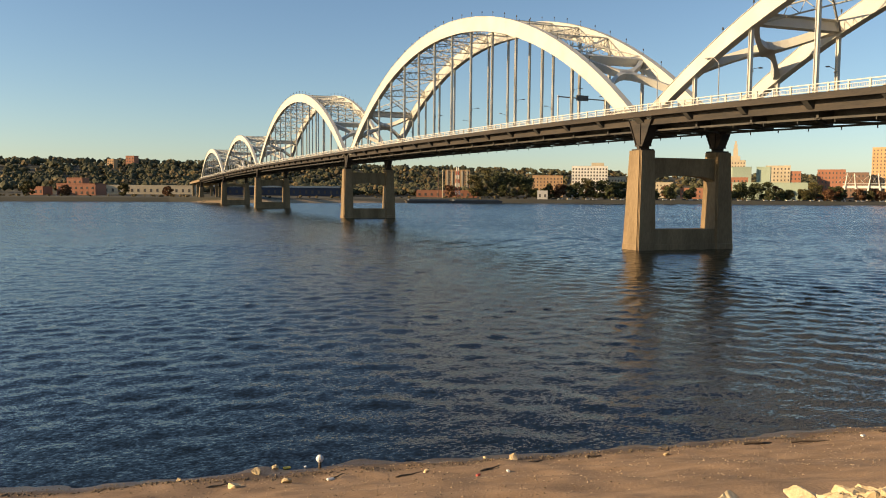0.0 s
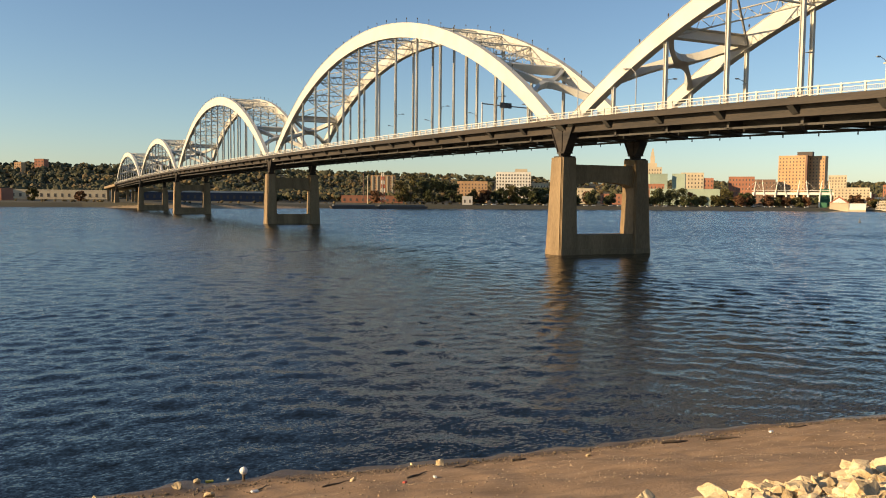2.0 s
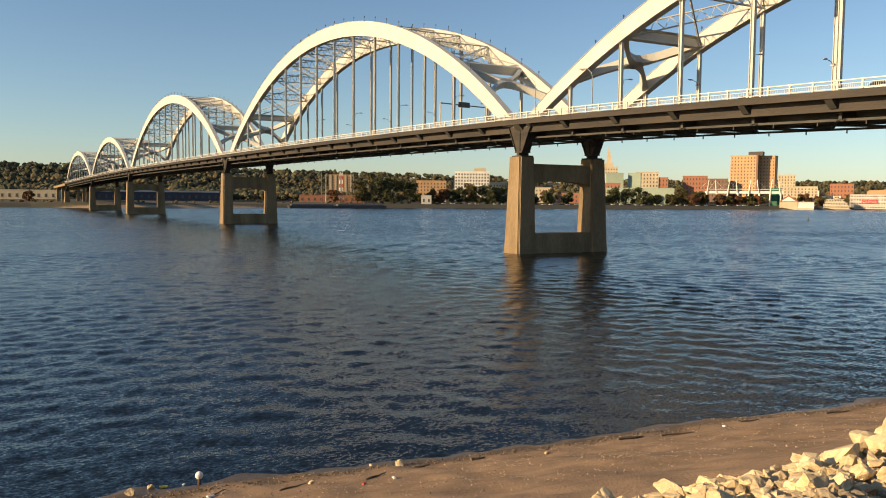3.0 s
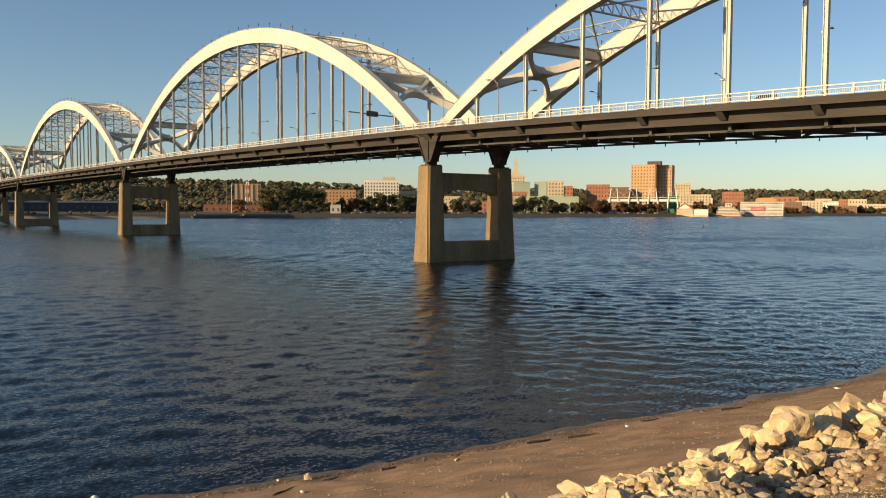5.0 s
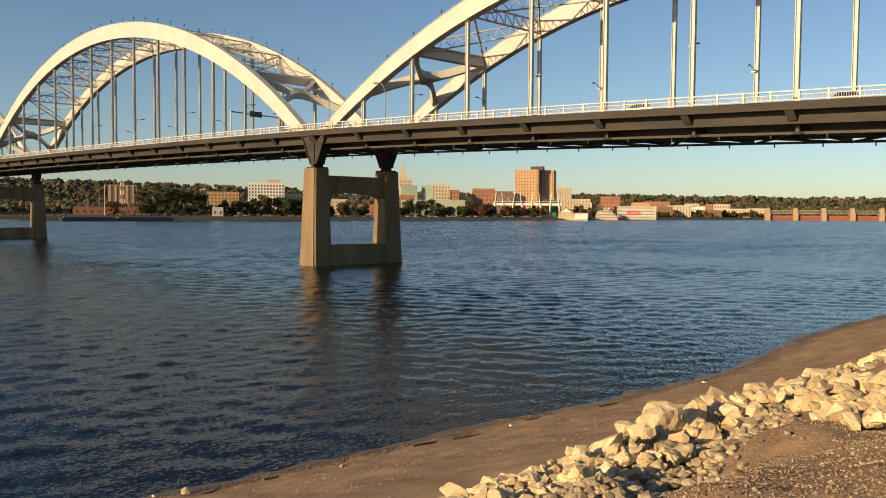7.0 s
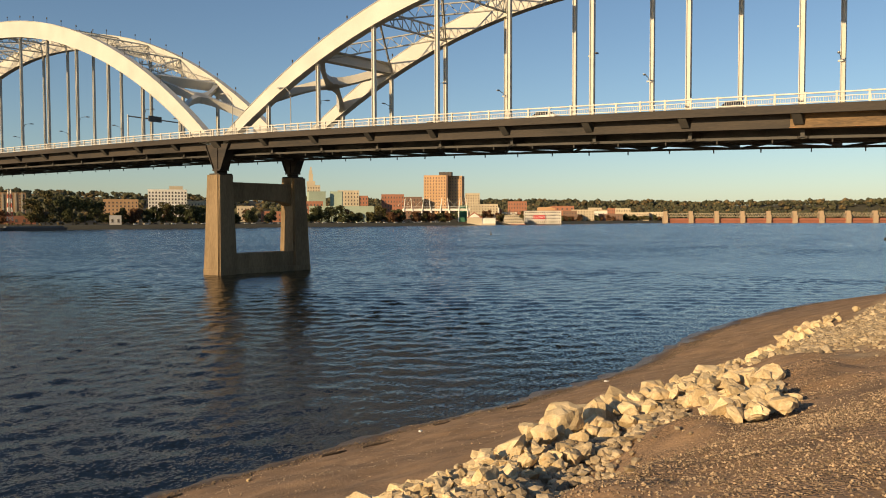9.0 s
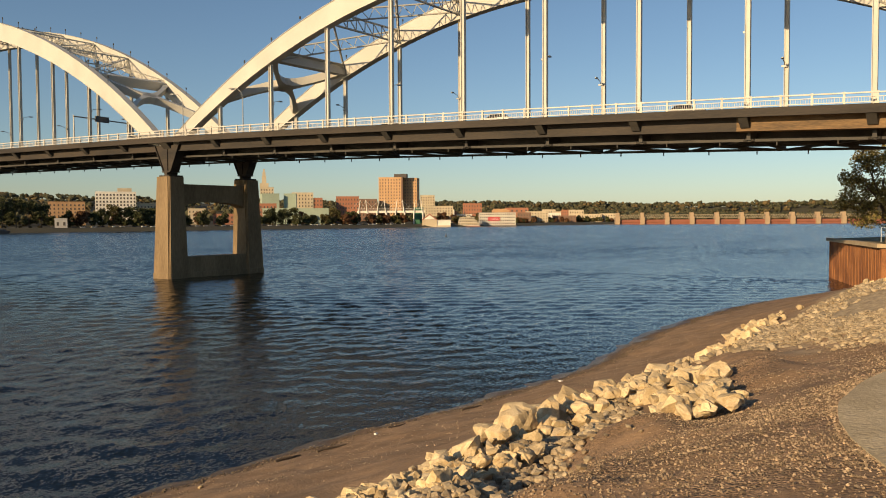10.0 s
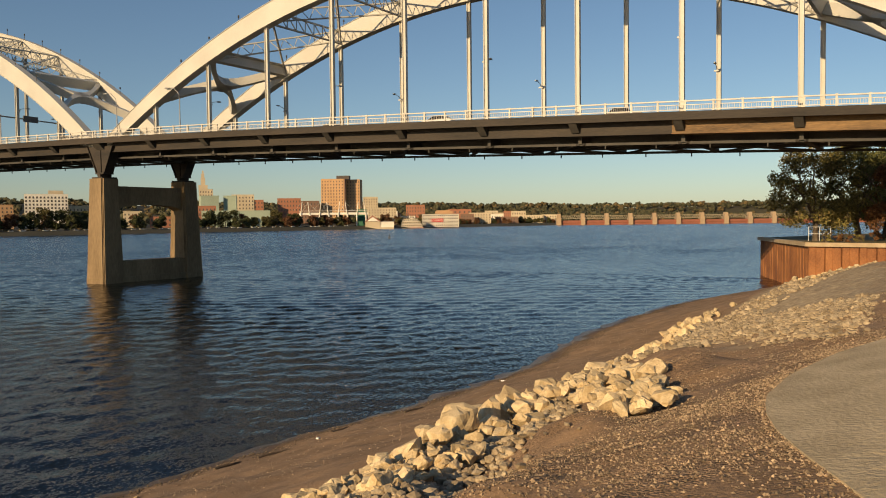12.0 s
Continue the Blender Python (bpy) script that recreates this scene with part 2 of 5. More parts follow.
    ln(geo.outputs["Position"], stones_mask.inputs["Vector"])
    inland = n.new("ShaderNodeMapRange")
    inland.inputs["From Min"].default_value, inland.inputs["From Max"].default_value = 4.4, 6.4
    ln(sep.outputs["Z"], inland.inputs["Value"])
    strew = n.new("ShaderNodeMapRange")
    strew.inputs["From Min"].default_value, strew.inputs["From Max"].default_value = 0.40, 0.55
    ln(stones_mask.outputs[0], strew.inputs["Value"])
    near_path = n.new("ShaderNodeMath")
    near_path.operation = "MULTIPLY"
    ln(inland.outputs[0], near_path.inputs[0])
    ln(strew.outputs[0], near_path.inputs[1])
    gravel = n.new("ShaderNodeMix")
    gravel.data_type, gravel.blend_type = "RGBA", "MULTIPLY"
    ln(near_path.outputs[0], gravel.inputs["Factor"])
    ln(bsdf.inputs["Base Color"].links[0].from_socket, gravel.inputs["A"])
    ln(shade.outputs[0], gravel.inputs["B"])
    ln(gravel.outputs["Result"], bsdf.inputs["Base Color"])
    knobs = n.new("ShaderNodeBump")
    knobs.inputs["Distance"].default_value = -0.03
    ln(near_path.outputs[0], knobs.inputs["Strength"])
    ln(pebble.outputs["Distance"], knobs.inputs["Height"])
    ln(bsdf.inputs["Normal"].links[0].from_socket, knobs.inputs["Normal"])
    ln(knobs.outputs[0], bsdf.inputs["Normal"])
    blob((52, 1.5, 4), (30, 6.0, 50), 0.45, (0.46, 0.36, 0.225), (0.27, 0.20, 0.12))
    blob((150, 640, 0), (120, 30, 3.2), 0.3, (0.36, 0.27, 0.165), (0.22, 0.155, 0.09))
    rough = n.new("ShaderNodeMapRange")
    rough.inputs["From Min"].default_value, rough.inputs["From Max"].default_value = -0.1, 0.2
    rough.inputs["To Min"].default_value, rough.inputs["To Max"].default_value = 0.35, 0.95
    ln(level.outputs[0], rough.inputs["Value"])
    ln(rough.outputs[0], bsdf.inputs["Roughness"])
    return m


def build_ground():
    xs = np.concatenate([np.linspace(-4600, -400, 12), np.linspace(-350, -40, 12), np.arange(-30, 4, 0.45), np.arange(4, 30, 0.16), np.arange(30, 62, 0.4), np.arange(62, 145, 1.5), np.arange(150, 400, 18), np.arange(400, 2700, 40), np.linspace(2750, 4600, 14)])
    ys = np.concatenate([np.linspace(-4600, -300, 14), np.linspace(-250, -30, 10), np.arange(-24, 0, 0.45), np.arange(0, 9, 0.16), np.arange(9, 32, 0.4), np.arange(33, 60, 4), np.linspace(70, 420, 10), np.arange(430, 760, 8), np.arange(770, 1500, 35), np.linspace(1550, 4600, 16)])
    gx, gy = np.meshgrid(xs, ys)
    gz = ground_z(gx, gy)
    co = []
    for x, y, z in zip(gx.ravel(), gy.ravel(), gz.ravel()):
        if abs(x - 50) < 110 and -30 < y < 40:
            z += relief(x, y, z)
        co.append((x, y, z))
    w, h = len(xs), len(ys)
    faces = [(j * w + i, j * w + i + 1, (j + 1) * w + i + 1, (j + 1) * w + i) for j in range(h - 1) for i in range(w - 1)]
    me = bpy.data.meshes.new("ground")
    me.from_pydata(co, [], faces)
    me.polygons.foreach_set("use_smooth", [True] * len(faces))
    me.materials.append(ground_material())
    return tagged(new("ground", me), "brown sandy river bank with wet sand at the waterline", "ground", kind="structure")


# the river's chop in the material: texture scale, stretch, slope near the bank, slope out on the river
CHOP = ((0.03, (1, 1.5, 1), 0.03, 0.10), (0.3, (1, 1.8, 1), 0.0, 0.22), (1.15, (1, 1.8, 1), 0.0, 0.42), (3.4, (1, 1.6, 1), 0.42, 0.50), (9.0, (1, 1.4, 1), 0.44, 0.34))


def water_material():
    m = bpy.data.materials.new("river_water")
    m.use_nodes = True
    nt = m.node_tree
    n, ln = nt.nodes, nt.links.new
    bsdf = n["Principled BSDF"]
    bsdf.inputs["Base Color"].default_value = (0.0045, 0.006, 0.0055, 1)
    bsdf.inputs["Roughness"].default_value = 0.1
    bsdf.inputs["IOR"].default_value = 1.33
    geo = n.new("ShaderNodeNewGeometry")
    # 0 by the near bank, where the waves are modelled, to 1 out on the river
    dist = n.new("ShaderNodeVectorMath")
    dist.operation = "LENGTH"
    ln(geo.outputs["Position"], dist.inputs[0])
    open_water = n.new("ShaderNodeMapRange")
    open_water.interpolation_type = "SMOOTHSTEP"
    open_water.inputs["From Min"].default_value, open_water.inputs["From Max"].default_value = 70, 260
    ln(dist.outputs["Value"], open_water.inputs["Value"])
    total = None
    for scale, stretch, near, far in CHOP:
        mp = n.new("ShaderNodeMapping")
        mp.inputs["Scale"].default_value = stretch
        ln(geo.outputs["Position"], mp.inputs[0])
        tex = n.new("ShaderNodeTexNoise")
        tex.inputs["Scale"].default_value, tex.inputs["Detail"].default_value, tex.inputs["Roughness"].default_value = scale, 2, 0.5
        tex.inputs["Distortion"].default_value = 0.4
        ln(mp.outputs[0], tex.inputs["Vector"])
        mid = n.new("ShaderNodeVectorMath")
        mid.operation = "SUBTRACT"
        mid.inputs[1].default_value = (0.5, 0.5, 0.5)
        ln(tex.outputs["Color"], mid.inputs[0])
        flat = n.new("ShaderNodeVectorMath")
        flat.operation = "MULTIPLY"
        flat.inputs[1].default_value = (1, 1, 0)
        ln(mid.outputs[0], flat.inputs[0])
        slope = n.new("ShaderNodeMapRange")
        slope.inputs["To Min"].default_value, slope.inputs["To Max"].default_value = near, far
        ln(open_water.outputs[0], slope.inputs["Value"])
        amp = n.new("ShaderNodeVectorMath")
        amp.operation = "SCALE"
        ln(flat.outputs[0], amp.inputs[0])
        ln(slope.outputs[0], amp.inputs["Scale"])
        if total is None:
            total = amp
        else:
            add = n.new("ShaderNodeVectorMath")
            ln(total.outputs[0], add.inputs[0])
            ln(amp.outputs[0], add.inputs[1])
            total = add
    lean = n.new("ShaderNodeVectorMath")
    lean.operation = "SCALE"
    lean.inputs[0].default_value = (-0.088, -0.062, 0)   # normals all tilt towards the near bank, so reflections turn to darker, higher sky
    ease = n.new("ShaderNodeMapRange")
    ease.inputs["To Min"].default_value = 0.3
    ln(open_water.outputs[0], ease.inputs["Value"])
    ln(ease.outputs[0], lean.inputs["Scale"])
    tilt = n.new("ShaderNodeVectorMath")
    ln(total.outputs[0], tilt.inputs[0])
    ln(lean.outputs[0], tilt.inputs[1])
    up = n.new("ShaderNodeVectorMath")
    ln(geo.outputs["Normal"], up.inputs[1])
    ln(tilt.outputs[0], up.inputs[0])
    unit = n.new("ShaderNodeVectorMath")
    unit.operation = "NORMALIZE"
    ln(up.outputs[0], unit.inputs[0])
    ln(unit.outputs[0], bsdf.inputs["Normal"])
    return m


build_ground()


def build_water():
    """One sheet to the far bank, finest along the near bank, where short-crested wind waves are modelled."""
    xs = np.concatenate([[-4500, -1500, -600, -250, -120, -60], np.arange(-28, 70, 0.31), np.arange(70, 130, 0.5), np.arange(130, 250, 1.0), np.arange(250, 400, 2.5), [420, 480, 600, 900, 1500, 2500]])
    ys = np.concatenate([[-1600, -800, -300, -100, -30], np.arange(-2, 8, 1.0), np.arange(8, 70, 0.29), np.arange(70, 140, 0.5), np.arange(140, 230, 1.0), np.arange(230, 330, 2.5), [350, 400, 500, 640, 760]])
    gx, gy = np.meshgrid(xs, ys)
    cell = np.maximum(np.gradient(xs)[None, :], np.gradient(ys)[:, None])
    shore = np.clip((gy - np.interp(gx, NEAR_X, NEAR_Y)) / 9, 0, 1)
    r = np.random.RandomState(4)
    z = np.zeros_like(gx)
    for k in range(44):
        length = 0.8 * (3.6 / 0.8) ** (r.uniform() ** 1.25)
        heading = radians(WAVE_HEADING + r.normal() * 58)
        kx, ky = math.cos(heading) * math.tau / length, math.sin(heading) * math.tau / length
        gust = 0.75 + 0.5 * np.sin(gx * r.uniform(-0.12, 0.12) + gy * r.uniform(-0.12, 0.12) + r.uniform(0, 6.3))
        keep = np.clip((length / cell - 2.2) / 1.5, 0, 1)
        z += WAVE_SLOPE * math.sqrt(2 / 44) * length / math.tau * gust * keep * np.sin(kx * gx + ky * gy + r.uniform(0, 6.3) + 0.5 * np.sin(gx * 0.21 + gy * 0.17 + k))
    z *= 0.4 + 0.6 * shore
    w, h = len(xs), len(ys)
    i = (np.arange(h - 1)[:, None] * w + np.arange(w - 1)[None, :]).ravel()
    faces = np.stack([i, i + 1, i + w + 1, i + w], 1)
    me = bpy.data.meshes.new("water")
    me.vertices.add(w * h)
    me.vertices.foreach_set("co", np.stack([gx, gy, z], 2).ravel())
    me.loops.add(len(faces) * 4)
    me.loops.foreach_set("vertex_index", faces.ravel())
    me.polygons.add(len(faces))
    me.polygons.foreach_set("loop_start", np.arange(len(faces)) * 4)
    me.polygons.foreach_set("use_smooth", [True] * len(faces))
    me.update(calc_edges=True)
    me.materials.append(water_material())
    return new("water", me)


WAVE_HEADING, WAVE_SLOPE = 52.0, 0.135   # degrees from +X, root mean square slope
water = build_water()
tagged(water, "wide rippled dark blue river water", "river", kind="structure")


# ---- the arch bridge ----
XN, XF, SKEW = 85.4, 101.0, 0.115   # planes of the two arch ribs; the bridge crosses its piers askew
XM = (XN + XF) / 2
PIER_Y = [105.1, 269.1, 433.1, 553.5, 673.9]
S1_END = -20.0


def askew(bm):
    for v in bm.verts:
        v.co.y -= SKEW * (v.co.x - XN)
    return bm


def rail_top(y):
    """Height of the railing's top along the bridge."""
    return float(np.interp(y, KNOT_Y, KNOT_Z))


ky = [-420, -60, -2.6, 28, 58, 84, 110, 160, 218, 266, 326, 423, 550, 674, 760, 1000]
kz = [4, 18.6, 21.3, 22.35, 23.25, 24.05, 24.5, 25.0, 25.35, 25.3, 25.15, 24.8, 23.1, 20.4, 18.2, 11.0]
KNOT_Y = np.arange(-420, 1000, 5.0)
KNOT_Z = np.convolve(np.pad(np.interp(KNOT_Y, ky, kz), 6, "edge"), np.ones(13) / 13, "valid")


def steps(a, b, n):
    return [a + (b - a) * i / n for i in range(n + 1)]


def deck_strip(bm, y0, y1, x0, x1, top, bottom, step=6.0):
    """A bar along the bridge that follows its grade; top and bottom below the railing's top."""
    n = max(1, round((y1 - y0) / step))
    ribbon(bm, [[(x0, y, rail_top(y) - bottom), (x1, y, rail_top(y) - bottom), (x1, y, rail_top(y) - top), (x0, y, rail_top(y) - top)] for y in steps(y0, y1, n)])


def arch_line(yc, crown, bend, half):
    """Height of an arch with its crown over yc: a circular arc that drops by bend * half ** 2 at half to either side, or with no half a parabola."""
    if half is None:
        return lambda y: crown - bend * (y - yc) ** 2
    sag = bend * half ** 2
    radius = (half ** 2 + sag ** 2) / (2 * sag)
    return lambda y: crown - radius + math.sqrt(max(0.0, radius ** 2 - (y - yc) ** 2))


def lattice(bm, a, b, up, depth, cells, chord=0.22, lace=0.11):
    """A laced strut from a to b: two chords depth apart along up, joined by zigzag bars."""
    a, b, u = Vector(a), Vector(b), Vector(up) * depth
    beam(bm, a, b, chord, chord, up)
    beam(bm, a - u, b - u, chord, chord, up)
    for i in range(cells):
        p, q = a.lerp(b, i / cells), a.lerp(b, (i + 1) / cells)
        m = a.lerp(b, (i + 0.5) / cells) - u
        beam(bm, p, m, lace, lace, up)
        beam(bm, m, q, lace, lace, up)


def arch_span(y0, y1, panels, crown_out, crown_in, bend_out, bend_in, rusty_below=None):
    span = thing("arch_span", "cream-painted steel tied-arch span with vertical hangers over the river", "bridge span", "arch spans of the bridge", (XM, (y0 + y1) / 2, rail_top((y0 + y1) / 2)))
    inv = span.matrix_world.inverted()

    def add(name, bm, material, parent=None, label=""):
        fixed(bm)
        if parent is None:
            askew(bm).transform(inv)
        ob = part(name, bm, material, parent or span, label)
        return ob

    yc, half = (y0 + y1) / 2, (y1 - y0) / 2
    if rusty_below is not None:
        yc = 43.5
    reach = None if rusty_below is not None else half - 2
    outer = arch_line(yc, crown_out, bend_out, reach)
    inner = arch_line(yc, crown_in, bend_in, reach)
    ys = [y0 + (y1 - y0) * i / panels for i in range(panels + 1)]
    if rusty_below is not None:   # the panels of the shore span grow slightly towards the bank
        ys = [y0] + [93.5 - 10.85 * (m - 1) - 0.05 * (m - 1) ** 2 for m in range(10, 0, -1)] + [y1]
    far = y0 > 400
    # ribs: box girders with flanges that stand proud
    for x in (XN, XF):
        bm = bmesh.new()
        n = 44 if not far else 24
        secs, tops, lows = [], [], []
        for y in steps(y0 + 1.2, y1 - 1.2, n):
            zo = outer(y)
            foot = rail_top(y) - 2.6
            zo = max(zo, foot + 0.3)
            zi = max(inner(y), foot)
            yi = y
            secs.append([(x - 0.55, yi, zi), (x + 0.55, yi, zi), (x + 0.55, y, zo), (x - 0.55, y, zo)])
            tops.append([(x - 0.66, y, zo), (x + 0.66, y, zo), (x + 0.66, y, zo + 0.07), (x - 0.66, y, zo + 0.07)])
            if zi > foot:
                lows.append([(x - 0.66, y, zi - 0.07), (x + 0.66, y, zi - 0.07), (x + 0.66, y, zi), (x - 0.66, y, zi)])
        ribbon(bm, secs)
        ribbon(bm, tops)
        ribbon(bm, lows)
        add("arch_rib", bm, PAINT)
    # hangers: pairs of flat bars as one H-shaped post
    for i in range(1, panels):
        y = ys[i]
        for x in (XN, XF):
            top = inner(y) - 0.02
            if top < rail_top(y) + 0.8:
                continue
            bm = bmesh.new()
            w = 0.23
            for s in (-1, 1):
                box(bm, (x - 0.22, y + s * w - 0.035, rail_top(y) - 2.0), (x + 0.22, y + s * w + 0.035, top))
            box(bm, (x - 0.04, y - w, rail_top(y) - 2.0), (x + 0.04, y + w, top))
            add("hanger", bm, PAINT)
    # bracing between the ribs
    for i in range(2, panels - 1):
        y = ys[i]
        end = i in (2, panels - 2)
        top = outer(y) - 0.35
        d = (outer(y + 1) - outer(y - 1)) / 2
        nrm = Vector((0, -d, 1)).normalized()
        if end:
            bm = bmesh.new()
            zc = (outer(y) + inner(y)) / 2
            beam(bm, (XN + 0.5, y, zc), (XF - 0.5, y, zc), 0.6, 1.8, nrm)
            beam(bm, (XN + 0.5, y, zc + 0.9 * nrm.z), (XF - 0.5, y, zc + 0.9 * nrm.z), 1.0, 0.1, nrm)
            add("portal_strut", bm, PAINT)
        else:
            bm = bmesh.new()
            lattice(bm, (XN + 0.5, y, top), (XF - 0.5, y, top), nrm, 2.2, 8)
            add("lattice_strut", bm, PAINT)
        if i < panels - 2:
            yn = ys[i + 1]
            tn = outer(yn) - 0.4
            for a, b in ((XN + 0.5, XF - 0.5), (XF - 0.5, XN + 0.5)):
                bm = bmesh.new()
                dn = (tn - top) / (yn - y)
                lattice(bm, (a, y, top), (b, yn, tn), Vector((0, -dn, 1)).normalized(), 1.7, 9, 0.18, 0.09)
                add("lattice_diagonal", bm, PAINT)
    # X-shaped plate portals with curved fillets, in the slope of the ribs
    for ia, ib in ((1, 2), (panels - 1, panels - 2)):
        ya, yb = ys[ia], ys[ib]
        za, zb = (outer(ya) + inner(ya)) / 2, (outer(yb) + inner(yb)) / 2
        bm = bmesh.new()
        nrm = Vector((0, -(zb - za) / (yb - ya), 1)).normalized()

        def at(u, v):
            return Vector((XM + u * (XF - XN - 1.0) / 2, (ya + yb) / 2 + v * (yb - ya) / 2, (za + zb) / 2 + v * (zb - za) / 2))
        for su in (-1, 1):
            for sv in (-1, 1):
                secs = []
                for k in range(9):
                    q = k / 8
                    c = at(su * q, sv * (q ** 1.35))
                    along = (at(su * (q + 0.02), sv * ((q + 0.02) ** 1.35)) - c).normalized()
                    side = along.cross(nrm).normalized()
                    w = 0.26 + 0.75 * (1 - q) ** 5 + 0.25 * q ** 3
                    secs.append([c - side * w - nrm * 0.7, c + side * w - nrm * 0.7, c + side * w + nrm * 0.7, c - side * w + nrm * 0.7])
                ribbon(bm, secs)
        add("portal_brace", bm, PAINT, None, "cream X-shaped plate brace between the ribs")
    # deck, sidewalks and girders
    bm = bmesh.new()
    deck_strip(bm, y0, y1, XN + 1.0, XF - 1.0, 1.35, 1.75)
    add("roadway", bm, ASPHALT, None, "grey asphalt roadway")
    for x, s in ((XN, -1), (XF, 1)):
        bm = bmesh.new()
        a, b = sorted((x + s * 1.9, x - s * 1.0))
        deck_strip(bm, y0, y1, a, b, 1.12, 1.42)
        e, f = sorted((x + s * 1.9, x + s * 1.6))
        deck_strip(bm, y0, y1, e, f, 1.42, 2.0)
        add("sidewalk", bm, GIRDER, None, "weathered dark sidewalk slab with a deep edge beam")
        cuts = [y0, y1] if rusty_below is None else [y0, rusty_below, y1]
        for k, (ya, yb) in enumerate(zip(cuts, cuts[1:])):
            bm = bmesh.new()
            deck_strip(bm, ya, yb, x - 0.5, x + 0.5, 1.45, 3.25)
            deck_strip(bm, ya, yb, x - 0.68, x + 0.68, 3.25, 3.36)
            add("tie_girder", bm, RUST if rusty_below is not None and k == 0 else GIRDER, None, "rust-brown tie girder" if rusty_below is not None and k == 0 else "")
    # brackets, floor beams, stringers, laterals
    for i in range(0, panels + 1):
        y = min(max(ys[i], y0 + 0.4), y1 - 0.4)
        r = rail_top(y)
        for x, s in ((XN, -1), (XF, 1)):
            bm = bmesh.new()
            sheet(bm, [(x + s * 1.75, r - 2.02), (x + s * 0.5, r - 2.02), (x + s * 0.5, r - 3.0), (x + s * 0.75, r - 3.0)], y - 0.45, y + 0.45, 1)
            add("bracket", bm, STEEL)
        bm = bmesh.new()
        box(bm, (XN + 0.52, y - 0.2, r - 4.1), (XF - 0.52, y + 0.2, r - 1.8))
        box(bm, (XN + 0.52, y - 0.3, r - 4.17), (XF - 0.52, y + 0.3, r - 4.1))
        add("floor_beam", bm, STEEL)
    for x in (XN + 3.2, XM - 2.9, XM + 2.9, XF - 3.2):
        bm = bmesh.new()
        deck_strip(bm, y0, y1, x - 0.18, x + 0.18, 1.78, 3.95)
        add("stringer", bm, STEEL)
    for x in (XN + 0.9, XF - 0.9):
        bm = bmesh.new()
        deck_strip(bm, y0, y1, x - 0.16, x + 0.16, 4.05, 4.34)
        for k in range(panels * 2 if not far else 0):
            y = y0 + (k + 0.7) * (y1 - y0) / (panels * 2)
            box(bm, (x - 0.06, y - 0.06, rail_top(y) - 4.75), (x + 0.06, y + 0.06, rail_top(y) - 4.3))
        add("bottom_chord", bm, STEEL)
    if not far:
        for i in range(panels):
            for a, b in ((XN + 0.6, XF - 0.6), (XF - 0.6, XN + 0.6)):
                bm = bmesh.new()
                beam(bm, (a, ys[i] + 0.3, rail_top(ys[i]) - 4.2), (b, ys[i + 1] - 0.3, rail_top(ys[i + 1]) - 4.2), 0.3, 0.25)
                add("bottom_lateral", bm, STEEL)
    # railing along both sidewalks
    for x, s in ((XN - 1.82, -1), (XF + 1.82, 1)):
        bm = bmesh.new()
        deck_strip(bm, y0, y1, x - 0.09, x + 0.09, 0.0, 0.14)
        deck_strip(bm, y0, y1, x - 0.05, x + 0.05, 0.42, 0.50)
        deck_strip(bm, y0, y1, x - 0.05, x + 0.05, 0.92, 1.02)
        if not far:
            n = int((y1 - y0) / 0.23)
            for k in range(n):
                y = y0 + (k + 0.5) * (y1 - y0) / n
                r = rail_top(y)
                box(bm, (x - 0.02, y - 0.02, r - 0.93), (x + 0.02, y + 0.02, r - 0.45))
        rail = add("railing", bm, RAILPAINT, None, "pale painted steel railing with pickets")
        count = panels * 4
        post = bmesh.new()
        box(post, (-0.10, -0.10, -1.14), (0.10, 0.10, 0.04))
        box(post, (-0.13, -0.13, -0.02), (0.13, 0.13, 0.05))
        me = bpy.data.meshes.new("post")
        post.to_mesh(me)
        post.free()
        me.materials.append(RAILPAINT)
        for k in range(count + 1):
            y = y0 + 0.3 + (y1 - y0 - 0.6) * k / count
            ob = new("post", me)
            ob.parent = rail
            ob.location = inv @ Vector((x - s * 0.04, y - SKEW * (x - XN), rail_top(y)))
    # small navigation spikes on top of the ribs
    if not far:
        spike = bmesh.new()
        tube(spike, [(0, 0, 0), (0, 0, 0.85)], [0.05, 0.04], 6)
        tube(spike, [(0, 0, 0.85), (0, 0, 1.2)], [0.13, 0.11], 6)
        me = bpy.data.meshes.new("rib_lamp")
        spike.to_mesh(me)
        spike.free()
        me.materials.append(STEEL)
        for x in (XN, XF):
            for k in range(1, panels * 2):
                y = y0 + (y1 - y0) * k / (panels * 2)
                if outer(y) > rail_top(y) + 6:
                    ob = new("rib_lamp", me)
                    ob.parent = span
                    ob.location = inv @ Vector((x, y - SKEW * (x - XN), outer(y) + 0.05))
    return span


